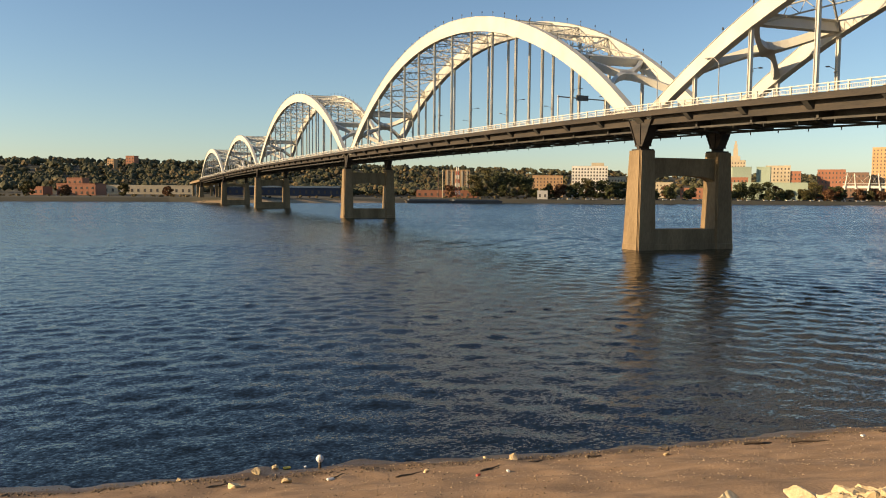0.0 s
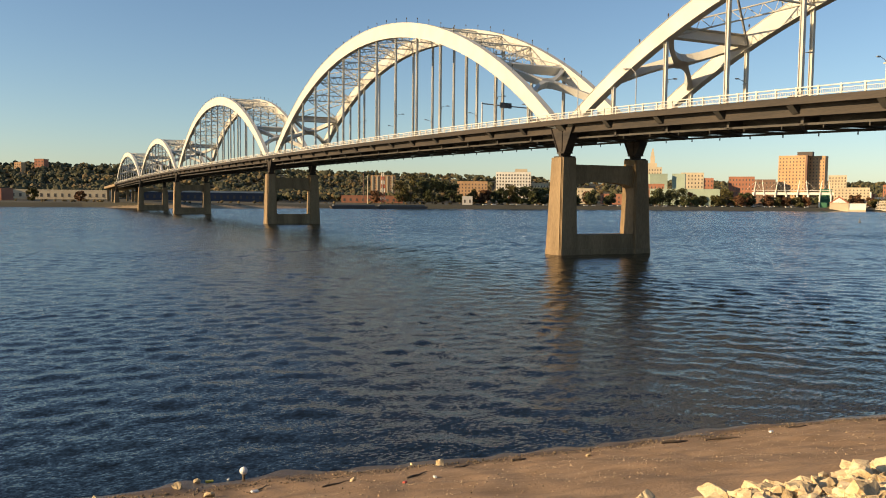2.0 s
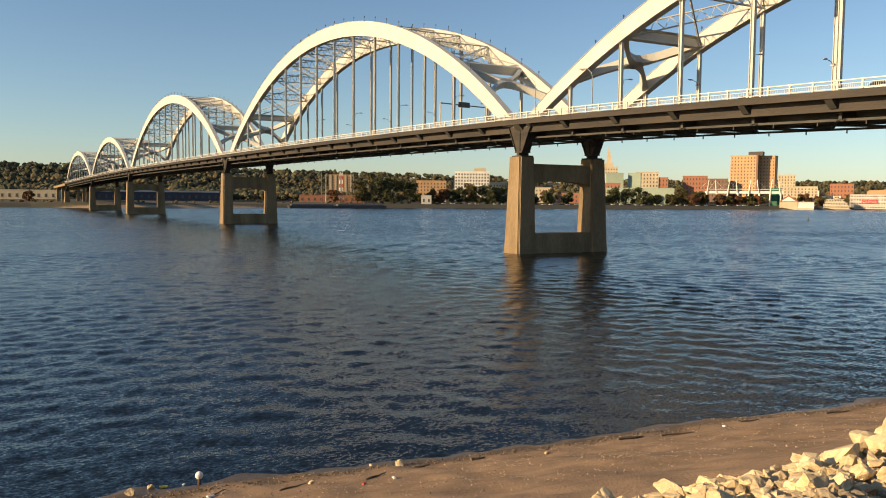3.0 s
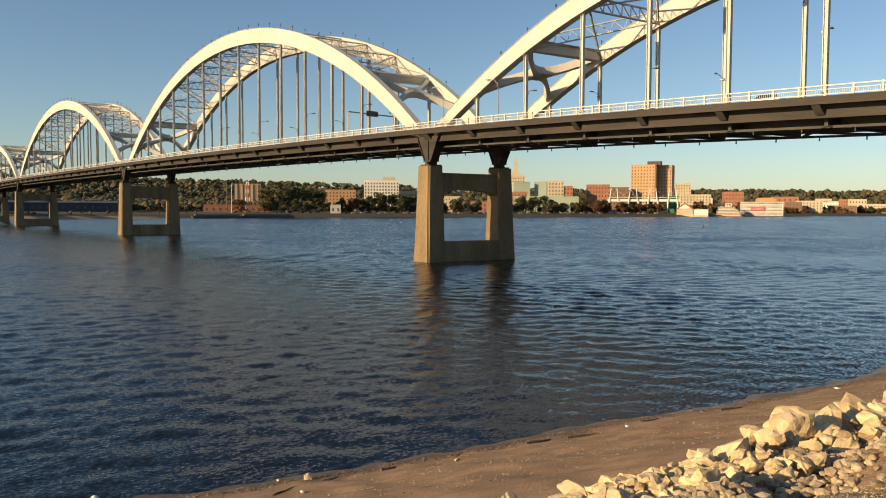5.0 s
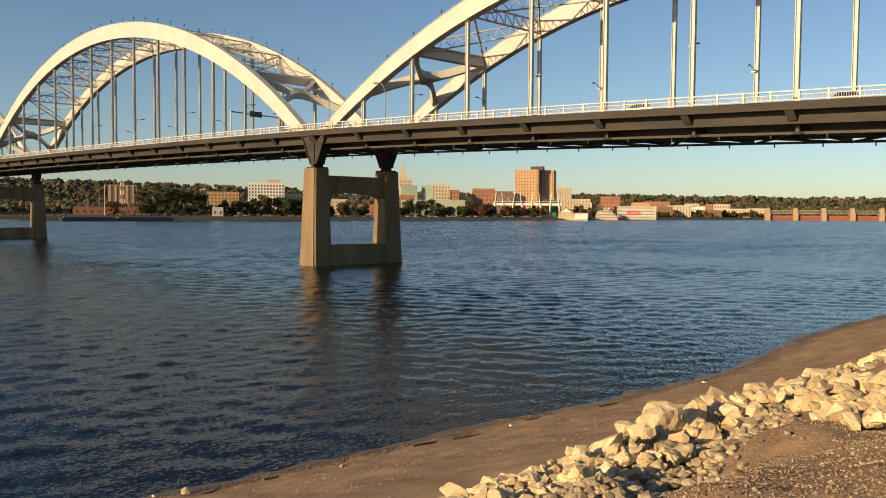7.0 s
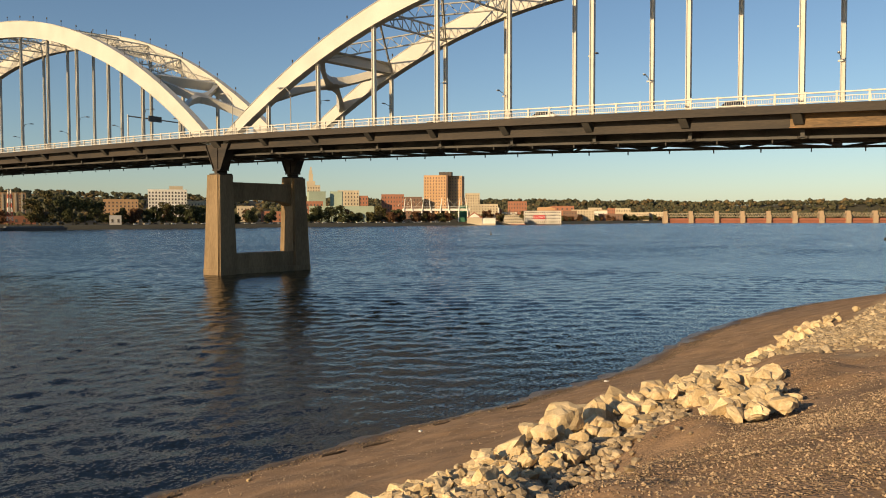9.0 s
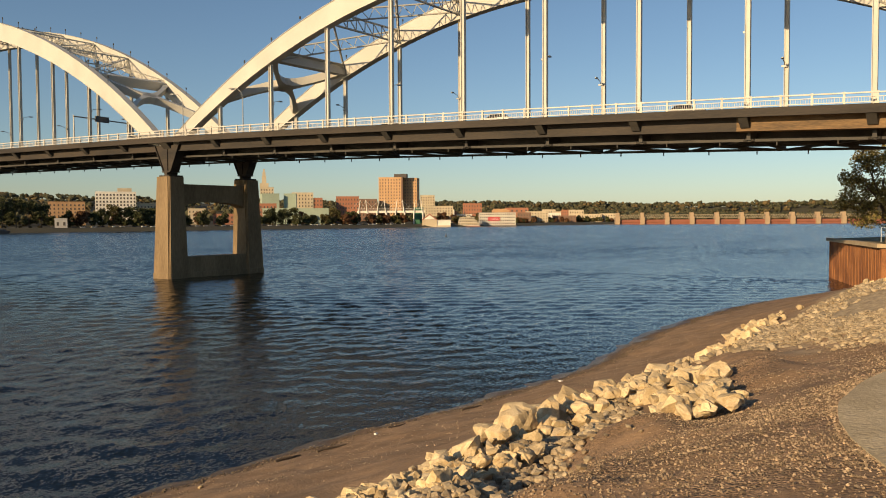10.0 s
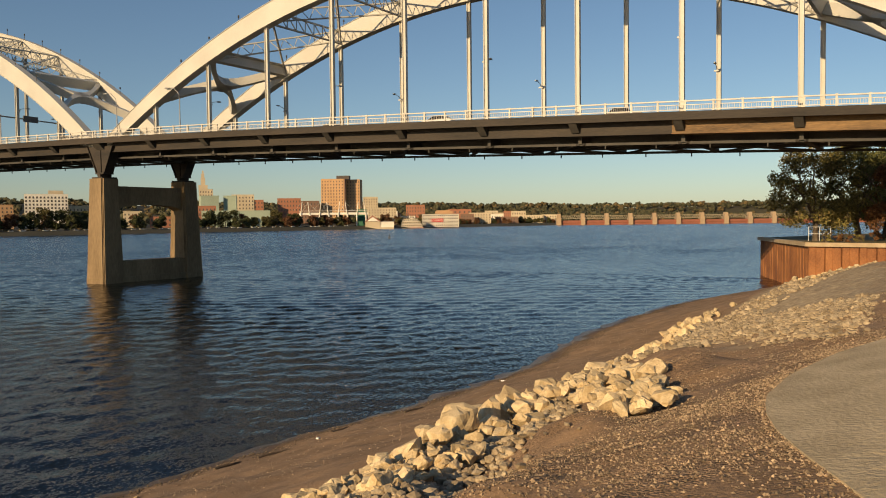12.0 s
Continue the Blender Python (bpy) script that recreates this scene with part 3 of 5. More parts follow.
def bridge_pier(y):
    """A concrete portal pier: two battered columns, a base wall, an arched cross wall, steel bearings."""
    pier = thing("bridge_pier", "tan concrete portal pier with two battered columns standing in the water", "bridge pier", "piers of the bridge", (92.7, y, 0))
    inv = pier.matrix_world.inverted()
    top = rail_top(y) - 7.55

    def add(name, bm, material, label=""):
        fixed(bm)
        askew(bm).transform(inv)
        return part(name, bm, material, pier, label)
    for x0, x1, side in ((83.0, 86.8, -1), (98.6, 102.4, 1)):
        bm = bmesh.new()
        secs = []
        for z, q in ((-4, 0), (0.9, 0), (0.95, 0.1), (top - 0.5, 1), (top, 1.0)):
            b = 0.55 * q
            xa, xb = (x0 + b, x1 - 0.25 * q) if side < 0 else (x0 + 0.25 * q, x1 - b)
            ya, yb = y - 2.15 + b, y + 2.15 - b
            c, o = 0.28, 0.16
            secs.append([(xa, ya + c, z), (xa + o, ya + c, z), (xa + o, ya + o, z), (xa + c, ya + o, z), (xa + c, ya, z),
                         (xb - c, ya, z), (xb - c, ya + o, z), (xb - o, ya + o, z), (xb - o, ya + c, z), (xb, ya + c, z),
                         (xb, yb - c, z), (xb - o, yb - c, z), (xb - o, yb - o, z), (xb - c, yb - o, z), (xb - c, yb, z),
                         (xa + c, yb, z), (xa + c, yb - o, z), (xa + o, yb - o, z), (xa + o, yb - c, z), (xa, yb - c, z)])
        ribbon(bm, secs)
        add("column", bm, CONCRETE)
        xc = (x0 + x1) / 2 + (0.3 if side < 0 else -0.3)
        bm = bmesh.new()
        box(bm, (xc - 1.3, y - 1.2, top), (xc + 1.3, y + 1.2, top + 0.25))
        tube(bm, [(xc - 1.0, y, top + 0.55), (xc + 1.0, y, top + 0.55)], [0.35, 0.35], 10)
        box(bm, (xc - 0.9, y - 0.95, top + 0.72), (xc + 0.9, y + 0.95, top + 1.0))
        r = rail_top(y)
        for s in (-1, 1):
            sheet(bm, [(y + s * 0.12, top + 1.0), (y + s * 0.95, top + 1.0), (y + s * 1.25, top + 1.7), (y + s * 2.9, r - 2.4), (y + s * 0.12, r - 2.4)], xc - 0.55, xc + 0.55, 0)
            sheet(bm, [(y + s * 0.9, top + 1.0), (y + s * 1.02, top + 1.0), (y + s * 1.33, top + 1.7), (y + s * 3.0, r - 2.4), (y + s * 2.85, r - 2.4), (y + s * 1.2, top + 1.7)], xc - 0.8, xc + 0.8, 0)
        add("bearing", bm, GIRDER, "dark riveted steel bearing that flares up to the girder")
    bm = bmesh.new()
    box(bm, (86.6, y - 1.7, -4), (98.8, y + 1.7, 3.5))
    box(bm, (86.6, y - 1.95, -4), (98.8, y + 1.95, 0.95))
    add("base_wall", bm, CONCRETE)
    bm = bmesh.new()
    lo = [(86.5 + 12.4 * k / 12, 11.7 + 1.0 * (1 - ((k - 6) / 6) ** 2) ** 0.5) for k in range(13)]
    sheet(bm, lo + [(98.9, top - 1.15), (86.5, top - 1.15)], y - 1.1, y + 1.1, 1)
    add("cross_wall", bm, CONCRETE, "concrete cross wall with a shallow arched soffit")
    return pier


arch_span(S1_END, PIER_Y[0], 11, 44.3, 41.2, 0.00575, 0.00545, 16.0)
arch_span(PIER_Y[0], PIER_Y[1], 15, 53.3, 49.9, 0.00473, 0.00466)
arch_span(PIER_Y[1], PIER_Y[2], 15, 53.3, 49.9, 0.00473, 0.00466)
arch_span(PIER_Y[2], PIER_Y[3], 11, 44.2, 41.3, 0.00600, 0.00570)
arch_span(PIER_Y[3], PIER_Y[4], 11, 41.6, 38.8, 0.00600, 0.00570)
for py in PIER_Y:
    bridge_pier(py)


# ---- the near bank: rocks, gravel, path, drift, sea wall, trees ----
LIMESTONE = mat("limestone", (0.37, 0.26, 0.125), (0.70, 0.555, 0.335), 2.6, 0.9, 0, 1.0, 26, spread=0.2)
RUBBLE = mat("limestone_rubble", (0.22, 0.155, 0.085), (0.50, 0.405, 0.265), 2.5, 0.9, 0, 0.5, 25)
PEBBLE = mat("pebbles", (0.12, 0.078, 0.045), (0.42, 0.31, 0.19), 9.0, 0.85, 0, 0.2, 40)
DRIFT = mat("driftwood", (0.05, 0.035, 0.022), (0.17, 0.125, 0.08), 3, 0.9, 0, 0.4, 30)
PLASTIC = mat("white_litter", (0.62, 0.60, 0.55), (0.8, 0.78, 0.72), 3, 0.5, 0, 0.05, 20)
REDLIT = mat("red_litter", (0.45, 0.07, 0.05), (0.6, 0.12, 0.08), 3, 0.5, 0, 0.05, 20)
YELLIT = mat("yellow_litter", (0.6, 0.45, 0.05), (0.7, 0.55, 0.1), 3, 0.5, 0, 0.05, 20)
rng = random.Random(5)


def vary_stones(m, low, high):
    """Gives every loose stone of a heap a brightness of its own."""
    n, ln = m.node_tree.nodes, m.node_tree.links.new
    bsdf = n["Principled BSDF"]
    base = bsdf.inputs["Base Color"].links[0].from_socket
    geo, span, hsv = n.new("ShaderNodeNewGeometry"), n.new("ShaderNodeMapRange"), n.new("ShaderNodeHueSaturation")
    span.inputs["To Min"].default_value, span.inputs["To Max"].default_value = low, high
    ln(geo.outputs["Random Per Island"], span.inputs["Value"])
    ln(span.outputs[0], hsv.inputs["Value"])
    ln(base, hsv.inputs["Color"])
    ln(hsv.outputs[0], bsdf.inputs["Base Color"])


HEAPSTONE = mat("limestone_heap", (0.37, 0.26, 0.125), (0.70, 0.555, 0.335), 2.6, 0.9, 0, 1.0, 26)
vary_stones(HEAPSTONE, 0.8, 1.2)
vary_stones(RUBBLE, 0.6, 1.25)
vary_stones(PEBBLE, 0.35, 1.7)


def rock_mesh(seed):
    """An angular quarried block: the hull of scattered points, its edges worn."""
    r = random.Random(seed)
    bm = bmesh.new()
    sx, sy, sz = r.uniform(0.8, 1.15), r.uniform(0.6, 0.9), r.uniform(0.5, 0.75)
    for k in range(r.randint(13, 20)):
        p = Vector((r.gauss(0, 1), r.gauss(0, 1), r.gauss(0, 1))).normalized() * r.uniform(0.8, 1.05)
        m = max(abs(c) for c in p)
        p = p.lerp(p / m * 0.85, 0.5)
        bm.verts.new((p.x * sx * 0.5, p.y * sy * 0.5, p.z * sz * 0.5))
    out = bmesh.ops.convex_hull(bm, input=bm.verts)
    bmesh.ops.delete(bm, geom=[g for g in out["geom_interior"] if isinstance(g, bmesh.types.BMVert)], context="VERTS")
    bmesh.ops.dissolve_limit(bm, angle_limit=radians(20), verts=bm.verts, edges=bm.edges)
    bmesh.ops.triangulate(bm, faces=bm.faces)
    for limit in (0.25, 0.15):
        bmesh.ops.subdivide_edges(bm, edges=[e for e in bm.edges if e.calc_length() > limit], cuts=1)
        bmesh.ops.triangulate(bm, faces=bm.faces)
        bmesh.ops.smooth_vert(bm, verts=bm.verts, factor=0.06, use_axis_x=True, use_axis_y=True, use_axis_z=True)
    for v in bm.verts:
        q = v.co * 7 + Vector((seed * 3, seed, 0))
        chip = noise.noise(q) * 0.6 + noise.noise(q * 2.3) * 0.4
        v.co += v.co.normalized() * (0.025 * chip - (0.035 if noise.noise(v.co * 4.1 + Vector((0, seed, seed))) > 0.28 else 0.0))
        v.co += Vector((noise.noise(v.co * 3 + Vector((seed, 0, 0))), noise.noise(v.co * 3 + Vector((0, seed, 0))), noise.noise(v.co * 3 + Vector((0, 0, seed))))) * 0.045
    me = bpy.data.meshes.new("rock")
    bm.to_mesh(me)
    bm.free()
    me.materials.append(LIMESTONE)
    return me


ROCKS = [rock_mesh(k) for k in range(20)]
BAND_X = [7, 8, 12, 16, 20, 24, 28, 36, 46, 52, 60, 70, 82, 95]
BAND_Y = [6.9, 6.9, 6.9, 6.6, 6.4, 6.3, 6.4, 6.6, 6.2, 4.6, 2.8, 1.0, -1.5, -4.0]


def stand(x, y):
    return float(ground_z(x, y))


def ground_surface(x, y):
    """The ground with its small unevenness, as built."""
    z = stand(x, y)
    return z + relief(x, y, z)


heap_verts, heap_faces = [], []
ROCK_DATA = []
for me in ROCKS:
    co = np.empty(len(me.vertices) * 3)
    me.vertices.foreach_get("co", co)
    ROCK_DATA.append((co.reshape(-1, 3), [tuple(p.vertices) for p in me.polygons]))


def place_rock(x, y, size, lift=0.0, tilt=0.6, single=True):
    """A block on the bank: a thing of its own, or one more in the mass of lesser blocks."""
    pick = rng.randrange(len(ROCKS))
    m = Matrix.LocRotScale((x, y, ground_surface(x, y) + size * 0.2 + lift), Euler((rng.uniform(-tilt, tilt), rng.uniform(-tilt, tilt), rng.uniform(0, 6.28))), (size, size * rng.uniform(0.8, 1.15), size * rng.uniform(0.8, 1.2)))
    if single:
        ob = new("rock", ROCKS[pick])
        ob.matrix_world = m
        tagged(ob, "angular pale yellow limestone riprap block on the bank", "rock", "riprap rocks on the bank")
        return
    co, faces = ROCK_DATA[pick]
    first = sum(len(v) for v in heap_verts)
    a = np.array(m)
    heap_verts.append(co @ a[:3, :3].T + a[:3, 3])
    heap_faces.extend(tuple(i + first for i in f) for f in faces)


for k in range(250):   # the tongue of broken blocks nearest the path
    q = rng.random()
    x = 6.9 + 5.9 * q
    off = rng.uniform(-1.0, 1.0)
    size = rng.uniform(0.2, 0.42) + (0.14 if rng.random() < 0.2 else 0)
    place_rock(x, 7.35 - 0.2 * q + off, size, rng.uniform(0, 0.2) * (1 - abs(off) / 1.3), 0.6, k < 120)
for x, y, size in ((8.6, 8.0, 0.6), (9.3, 7.7, 0.5), (10.4, 7.8, 0.5), (11.4, 7.6, 0.72), (12.2, 7.5, 0.8), (13.0, 7.3, 0.85), (13.8, 7.9, 0.8), (14.5, 7.6, 1.05), (15.2, 8.1, 0.9), (15.9, 7.5, 1.0), (16.7, 8.0, 0.95), (17.6, 7.6, 0.9), (18.6, 8.3, 0.8), (13.3, 6.7, 0.55), (14.8, 6.8, 0.6), (16.2, 6.8, 0.65), (19.6, 7.7, 0.8), (21.0, 7.9, 0.95), (22.3, 7.6, 0.8)):
    place_rock(x, y, size, 0.1, 0.35)   # the large blocks along the crest
for k in range(200):   # the heap at the head of the tongue
    q, off = rng.random(), rng.uniform(-1, 1)
    x, y = 12.3 + 9.8 * q, 3.05 + 3.9 * q
    w = 0.55 + 0.8 * q
    place_rock(x - 0.42 * off * w, y + 0.9 * off * w, rng.uniform(0.26, 0.46) * (1 + 0.7 * q) * (1.25 if rng.random() < 0.25 else 1), rng.uniform(0.05, 0.38) * (1 - abs(off)), 0.6, k < 150)
for k in range(90):   # the band that joins the crest and the heap
    x = rng.uniform(13.5, 23)
    place_rock(x, 7.0 + rng.uniform(-0.9, 0.9), rng.uniform(0.3, 0.65), rng.uniform(0, 0.15), 0.6, False)
for k in range(90):   # blocks on the river side of the shoulder farther along
    x = rng.uniform(27, 57)
    y = float(np.interp(x, [27, 38, 44, 51, 57], [7.2, 8.2, 8.2, 8.4, 7.6])) + rng.gauss(0, 0.55)
    place_rock(x, y, rng.uniform(0.35, 0.95), 0, 0.6, False)
for k in range(30):   # a few more towards the sea wall
    x = rng.uniform(57, 92)
    place_rock(x, float(np.interp(x, BAND_X, BAND_Y)) + rng.uniform(-1.6, 1.2), rng.uniform(0.35, 0.8), 0, 0.6, False)
heap_mesh = bpy.data.meshes.new("riprap")
heap_mesh.from_pydata(np.concatenate(heap_verts).tolist(), [], heap_faces)
heap_mesh.materials.append(HEAPSTONE)
tagged(new("riprap", heap_mesh), "lesser pale limestone blocks heaped along the bank", "rocks", kind="stuff")


def stones(name, places, material, label, category, blocky=False):
    """Many small stones as one mesh, each pulled out of shape."""
    r = np.random.RandomState(len(places))
    base = np.array([(1, 0, 0), (-1, 0, 0), (0, 1, 0), (0, -1, 0), (0, 0, 1), (0, 0, -1)], float)
    tri = np.array([(0, 2, 4), (2, 1, 4), (1, 3, 4), (3, 0, 4), (2, 0, 5), (1, 2, 5), (3, 1, 5), (0, 3, 5)])
    if blocky:
        bm = bmesh.new()
        bmesh.ops.create_icosphere(bm, subdivisions=1, radius=1)
        base = np.array([v.co[:] for v in bm.verts])
        tri = np.array([[v.index for v in f.verts] for f in bm.faces])
        bm.free()
    c = len(base)
    n = len(places)
    p = np.array(places)
    a = r.uniform(0, 6.28, n)
    v = base[None] * r.uniform(0.6, 1.2, (n, 1, 3)) * r.uniform(0.8, 1.15, (n, c, 1)) + r.uniform(-0.16, 0.16, (n, c, 3))
    v[:, :, 2] *= 0.7
    ca, sa = np.cos(a)[:, None], np.sin(a)[:, None]
    x, y = v[:, :, 0] * ca - v[:, :, 1] * sa, v[:, :, 0] * sa + v[:, :, 1] * ca
    v[:, :, 0], v[:, :, 1] = x, y
    v = v * p[:, 3][:, None, None] + p[:, None, :3]
    f = (tri[None] + c * np.arange(n)[:, None, None]).reshape(-1, 3)
    me = bpy.data.meshes.new(name)
    me.from_pydata(v.reshape(-1, 3).tolist(), [], f.tolist())
    me.materials.append(material)
    return tagged(new(name, me), label, category, kind="stuff")


small = []
for k in range(3000):   # rubble between the blocks
    x = 7.3 + 16 * rng.random() ** 1.5
    y = float(np.interp(x, [7, 12, 17, 24], [6.8, 6.6, 6.4, 7.0])) + rng.gauss(-0.1, 0.75)
    s = rng.uniform(0.03, 0.12)
    small.append((x, y, ground_surface(x, y) + s * 0.3 + 0.05 * rng.random(), s))
for k in range(2600):   # pale rubble on the shoulder farther along
    x = rng.uniform(26, 95)
    c = float(np.interp(x, BAND_X, BAND_Y))
    y = c + rng.uniform(-2.2, 1.6)
    s = rng.uniform(0.04, 0.2)
    small.append((x, y, ground_surface(x, y) + s * 0.25, s))
for k in range(9500):   # a fan of crushed stone that runs down from the shoulder to the path
    q, w = rng.random() ** 1.2, rng.betavariate(1.6, 1.6)
    x = (19.0 + 18.6 * q) * (1 - w) + (38 + 10 * q) * w + rng.gauss(0, 0.5)
    y = (0.3 + 7.3 * q) * (1 - w) + (-1.0 + 8.5 * q) * w + rng.gauss(0, 0.25)
    if y < path_edge(x) + 0.3:
        continue
    s = rng.uniform(0.03, 0.11) * (1.5 if rng.random() < 0.12 else 1)
    small.append((x, y, ground_surface(x, y) + s * 0.3, s))
stones("limestone_rubble", small, RUBBLE, "loose pale limestone rubble between the riprap blocks", "rubble", True)
peb = []
for k in range(72000):
    x = -1 + 27 * rng.random() ** 1.0
    lo, hi = path_edge(x), float(np.interp(x, [0, 8, 12, 16, 26], [6.0, 5.6, 4.6, 4.8, 4.6]))
    q = rng.random() ** 1.5
    y = lo + q * (hi - lo)
    if 1.3 * bumps(x, y, 1.9) + 0.5 * bumps(x, y, 0.6) + rng.uniform(-0.35, 0.75) + 0.25 * (0.5 - q) < 0.05:
        continue
    s = 0.007 + 0.021 * rng.random() ** 2
    peb.append((x, y, ground_surface(x, y) + s * 0.3, s))
for k in range(9000):   # beach
    x = rng.uniform(-6, 60)
    d = rng.random() ** 1.3 * 11
    y = float(np.interp(x, NEAR_X, NEAR_Y)) - 0.6 - d
    s = rng.uniform(0.010, 0.035)
    peb.append((x, y, ground_surface(x, y) + s * 0.3, s))
stones("gravel", peb, PEBBLE, "scattered brown and cream river gravel on the sandy bank", "gravel")
wrack = []
for k in range(2600):
    x = rng.uniform(-5, 90)
    y = float(np.interp(x, NEAR_X, NEAR_Y)) - 1.1 - abs(rng.gauss(0, 0.5)) - 0.5 * (1 + bumps(x, 3, 4))
    s = rng.uniform(0.015, 0.07)
    wrack.append((x, y, ground_surface(x, y) + s * 0.3, s))
stones("driftwood_bits", wrack, DRIFT, "dark line of washed-up twigs and bark along the waterline", "driftwood")


def build_path():
    bm = bmesh.new()
    xs = np.concatenate([np.arange(-12, 14, 0.5), np.arange(14, 20.01, 0.12)])
    rows = []
    for x in xs:
        e = path_edge(x)
        ys = [e - 0.0 - (e + 10) * q for q in (0, 0.02, 0.15, 0.4, 0.7, 1)]
        rows.append([(x, ys[0], stand(x, ys[0]) - 0.1)] + [(x, y, stand(x, y) + 0.022) for y in ys[0:]])
    v = [[bm.verts.new(p) for p in r] for r in rows]
    for r, q in zip(v, v[1:]):
        for i in range(len(r) - 1):
            bm.faces.new((r[i], r[i + 1], q[i + 1], q[i]))
    ob = part("path", fixed(bm), PATHCON, None)
    tagged(ob, "tan broom-finished concrete path with a rounded edge", "path", kind="structure")


build_path()


def twig(x, y, length, turn, thick, name="driftwood", label="dark washed-up stick lying on wet sand", material=None):
    bm = bmesh.new()
    pts = [(math.cos(turn + 0.25 * math.sin(k * 2.1)) * length * (k / 5 - 0.5), math.sin(turn) * length * (k / 5 - 0.5) + 0.03 * math.sin(k * 1.7), thick * (0.7 + 0.3 * math.sin(k))) for k in range(6)]
    tube(bm, pts, [thick, thick * 0.95, thick * 0.9, thick * 0.75, thick * 0.6, thick * 0.3], 6)
    ob = part(name, fixed(bm), material or DRIFT, None)
    ob.location = (x, y, ground_surface(x, y) + 0.01)
    return tagged(ob, label, "driftwood", "sticks along the waterline")


for x, y, l, a, th in ((10.6, 20.6, 0.9, 0.3, 0.035), (12.8, 21.6, 0.7, 0.1, 0.04), (6.3, 22.4, 0.8, 0.5, 0.03), (14.9, 21.3, 0.6, -0.1, 0.05), (22.6, 19.2, 1.6, -0.3, 0.05), (20.8, 19.9, 1.2, -0.2, 0.06), (30.5, 17.6, 1.4, -0.25, 0.05), (8.2, 21.2, 0.9, 0.15, 0.03), (26.0, 18.6, 1.1, -0.1, 0.04), (3.0, 23.0, 0.7, 0.2, 0.035)):
    twig(x, y, l, a, th)


def shore_stone(x, y, s):
    ob = new("shore_stone", ROCKS[rng.randrange(len(ROCKS))])
    ob.matrix_world = Matrix.LocRotScale((x, y, ground_surface(x, y) + s * 0.18), Euler((0.2, 0.1, rng.uniform(0, 6))), (s, s, s))
    tagged(ob, "small stone lying at the edge of the water", "stone", "stones at the waterline")


for x, y, s in ((4.5, 25.1, 0.4), (3.4, 22.6, 0.45), (12.2, 24.0, 0.28), (12.6, 22.7, 0.42), (4.9, 22.6, 0.35), (2.2, 25.6, 0.25), (5.3, 26.0, 0.3), (8.9, 21.5, 0.25), (16.8, 20.0, 0.25)):
    shore_stone(x, y, s)


def stake(x, y):
    bm = bmesh.new()
    tube(bm, [(0, 0, -0.3), (0, 0, 0.25)], [0.05, 0.05], 8)
    ob = part("stake", fixed(bm), DRIFT, None)
    ob.location = (x, y, 0.0)
    tagged(ob, "short stake with a pale float standing in shallow water", "stake")
    bm = bmesh.new()
    bmesh.ops.create_uvsphere(bm, u_segments=14, v_segments=10, radius=0.13)
    f = part("float", bm, PLASTIC, ob, "cream round float")
    f.location = (0, 0, 0.34)


stake(6.7, 25.5)


def litter(x, y, lx, ly, lz, turn, material, label):
    bm = bmesh.new()
    box(bm, (-lx / 2, -ly / 2, 0), (lx / 2, ly / 2, lz))
    bmesh.ops.bevel(bm, geom=list(bm.edges), offset=lz * 0.3, segments=2, affect="EDGES")
    ob = part("litter", bm, material, None)
    ob.matrix_world = pose(x, y, ground_surface(x, y) + 0.01, 6, 8, turn)
    tagged(ob, label, "litter", "litter on the beach")


for x, y, l, t, m, lab in ((24.4, 18.6, 0.26, 20, PLASTIC, "white scrap of plastic on the sand"), (9.7, 19.7, 0.2, 40, REDLIT, "faded red plastic scrap on the sand"), (5.7, 26.0, 0.28, 10, YELLIT, "yellow plastic scrap at the waterline"), (6.3, 25.9, 0.18, 60, PLASTIC, "white scrap of plastic on the sand"), (38.1, 16.4, 0.3, 60, PLASTIC, "white scrap of plastic on the sand"), (6.1, 22.2, 0.25, 15, PLASTIC, "white scrap of plastic on the sand"), (10.8, 19.9, 0.2, 75, PLASTIC, "white scrap of plastic on the sand")):
    litter(x, y, l, l * 0.45, 0.06, t, m, lab)

# sheet-pile sea wall with a concrete coping and a planted platform behind it
PILE = mat("rusty_sheet_pile", (0.12, 0.042, 0.017), (0.36, 0.155, 0.055), 0.35, 0.8, 0, 0.3, 6, (1, 1, 0.8), spread=0.08)
COPING = mat("tan_coping", (0.32, 0.24, 0.15), (0.46, 0.37, 0.25), 0.8, 0.9, 0, 0.3, 10)
GRASS = mat("dry_grass", (0.07, 0.06, 0.025), (0.17, 0.14, 0.06), 0.9, 0.95, 0, 0.8, 9)
WALL_TOP = 6.3
sea_wall = thing("sea_wall", "rust-red steel sheet-pile wall with a tan concrete coping", "retaining wall", at=(106, 3.2, 0), kind="structure")
corner, wall_b, wall_c = Vector((106, 3.2, 0)), Vector((135.6, 11.1, 0)), Vector((103.4, -6.0, 0))
wall_d = Vector((99.5, -20.0, 0))


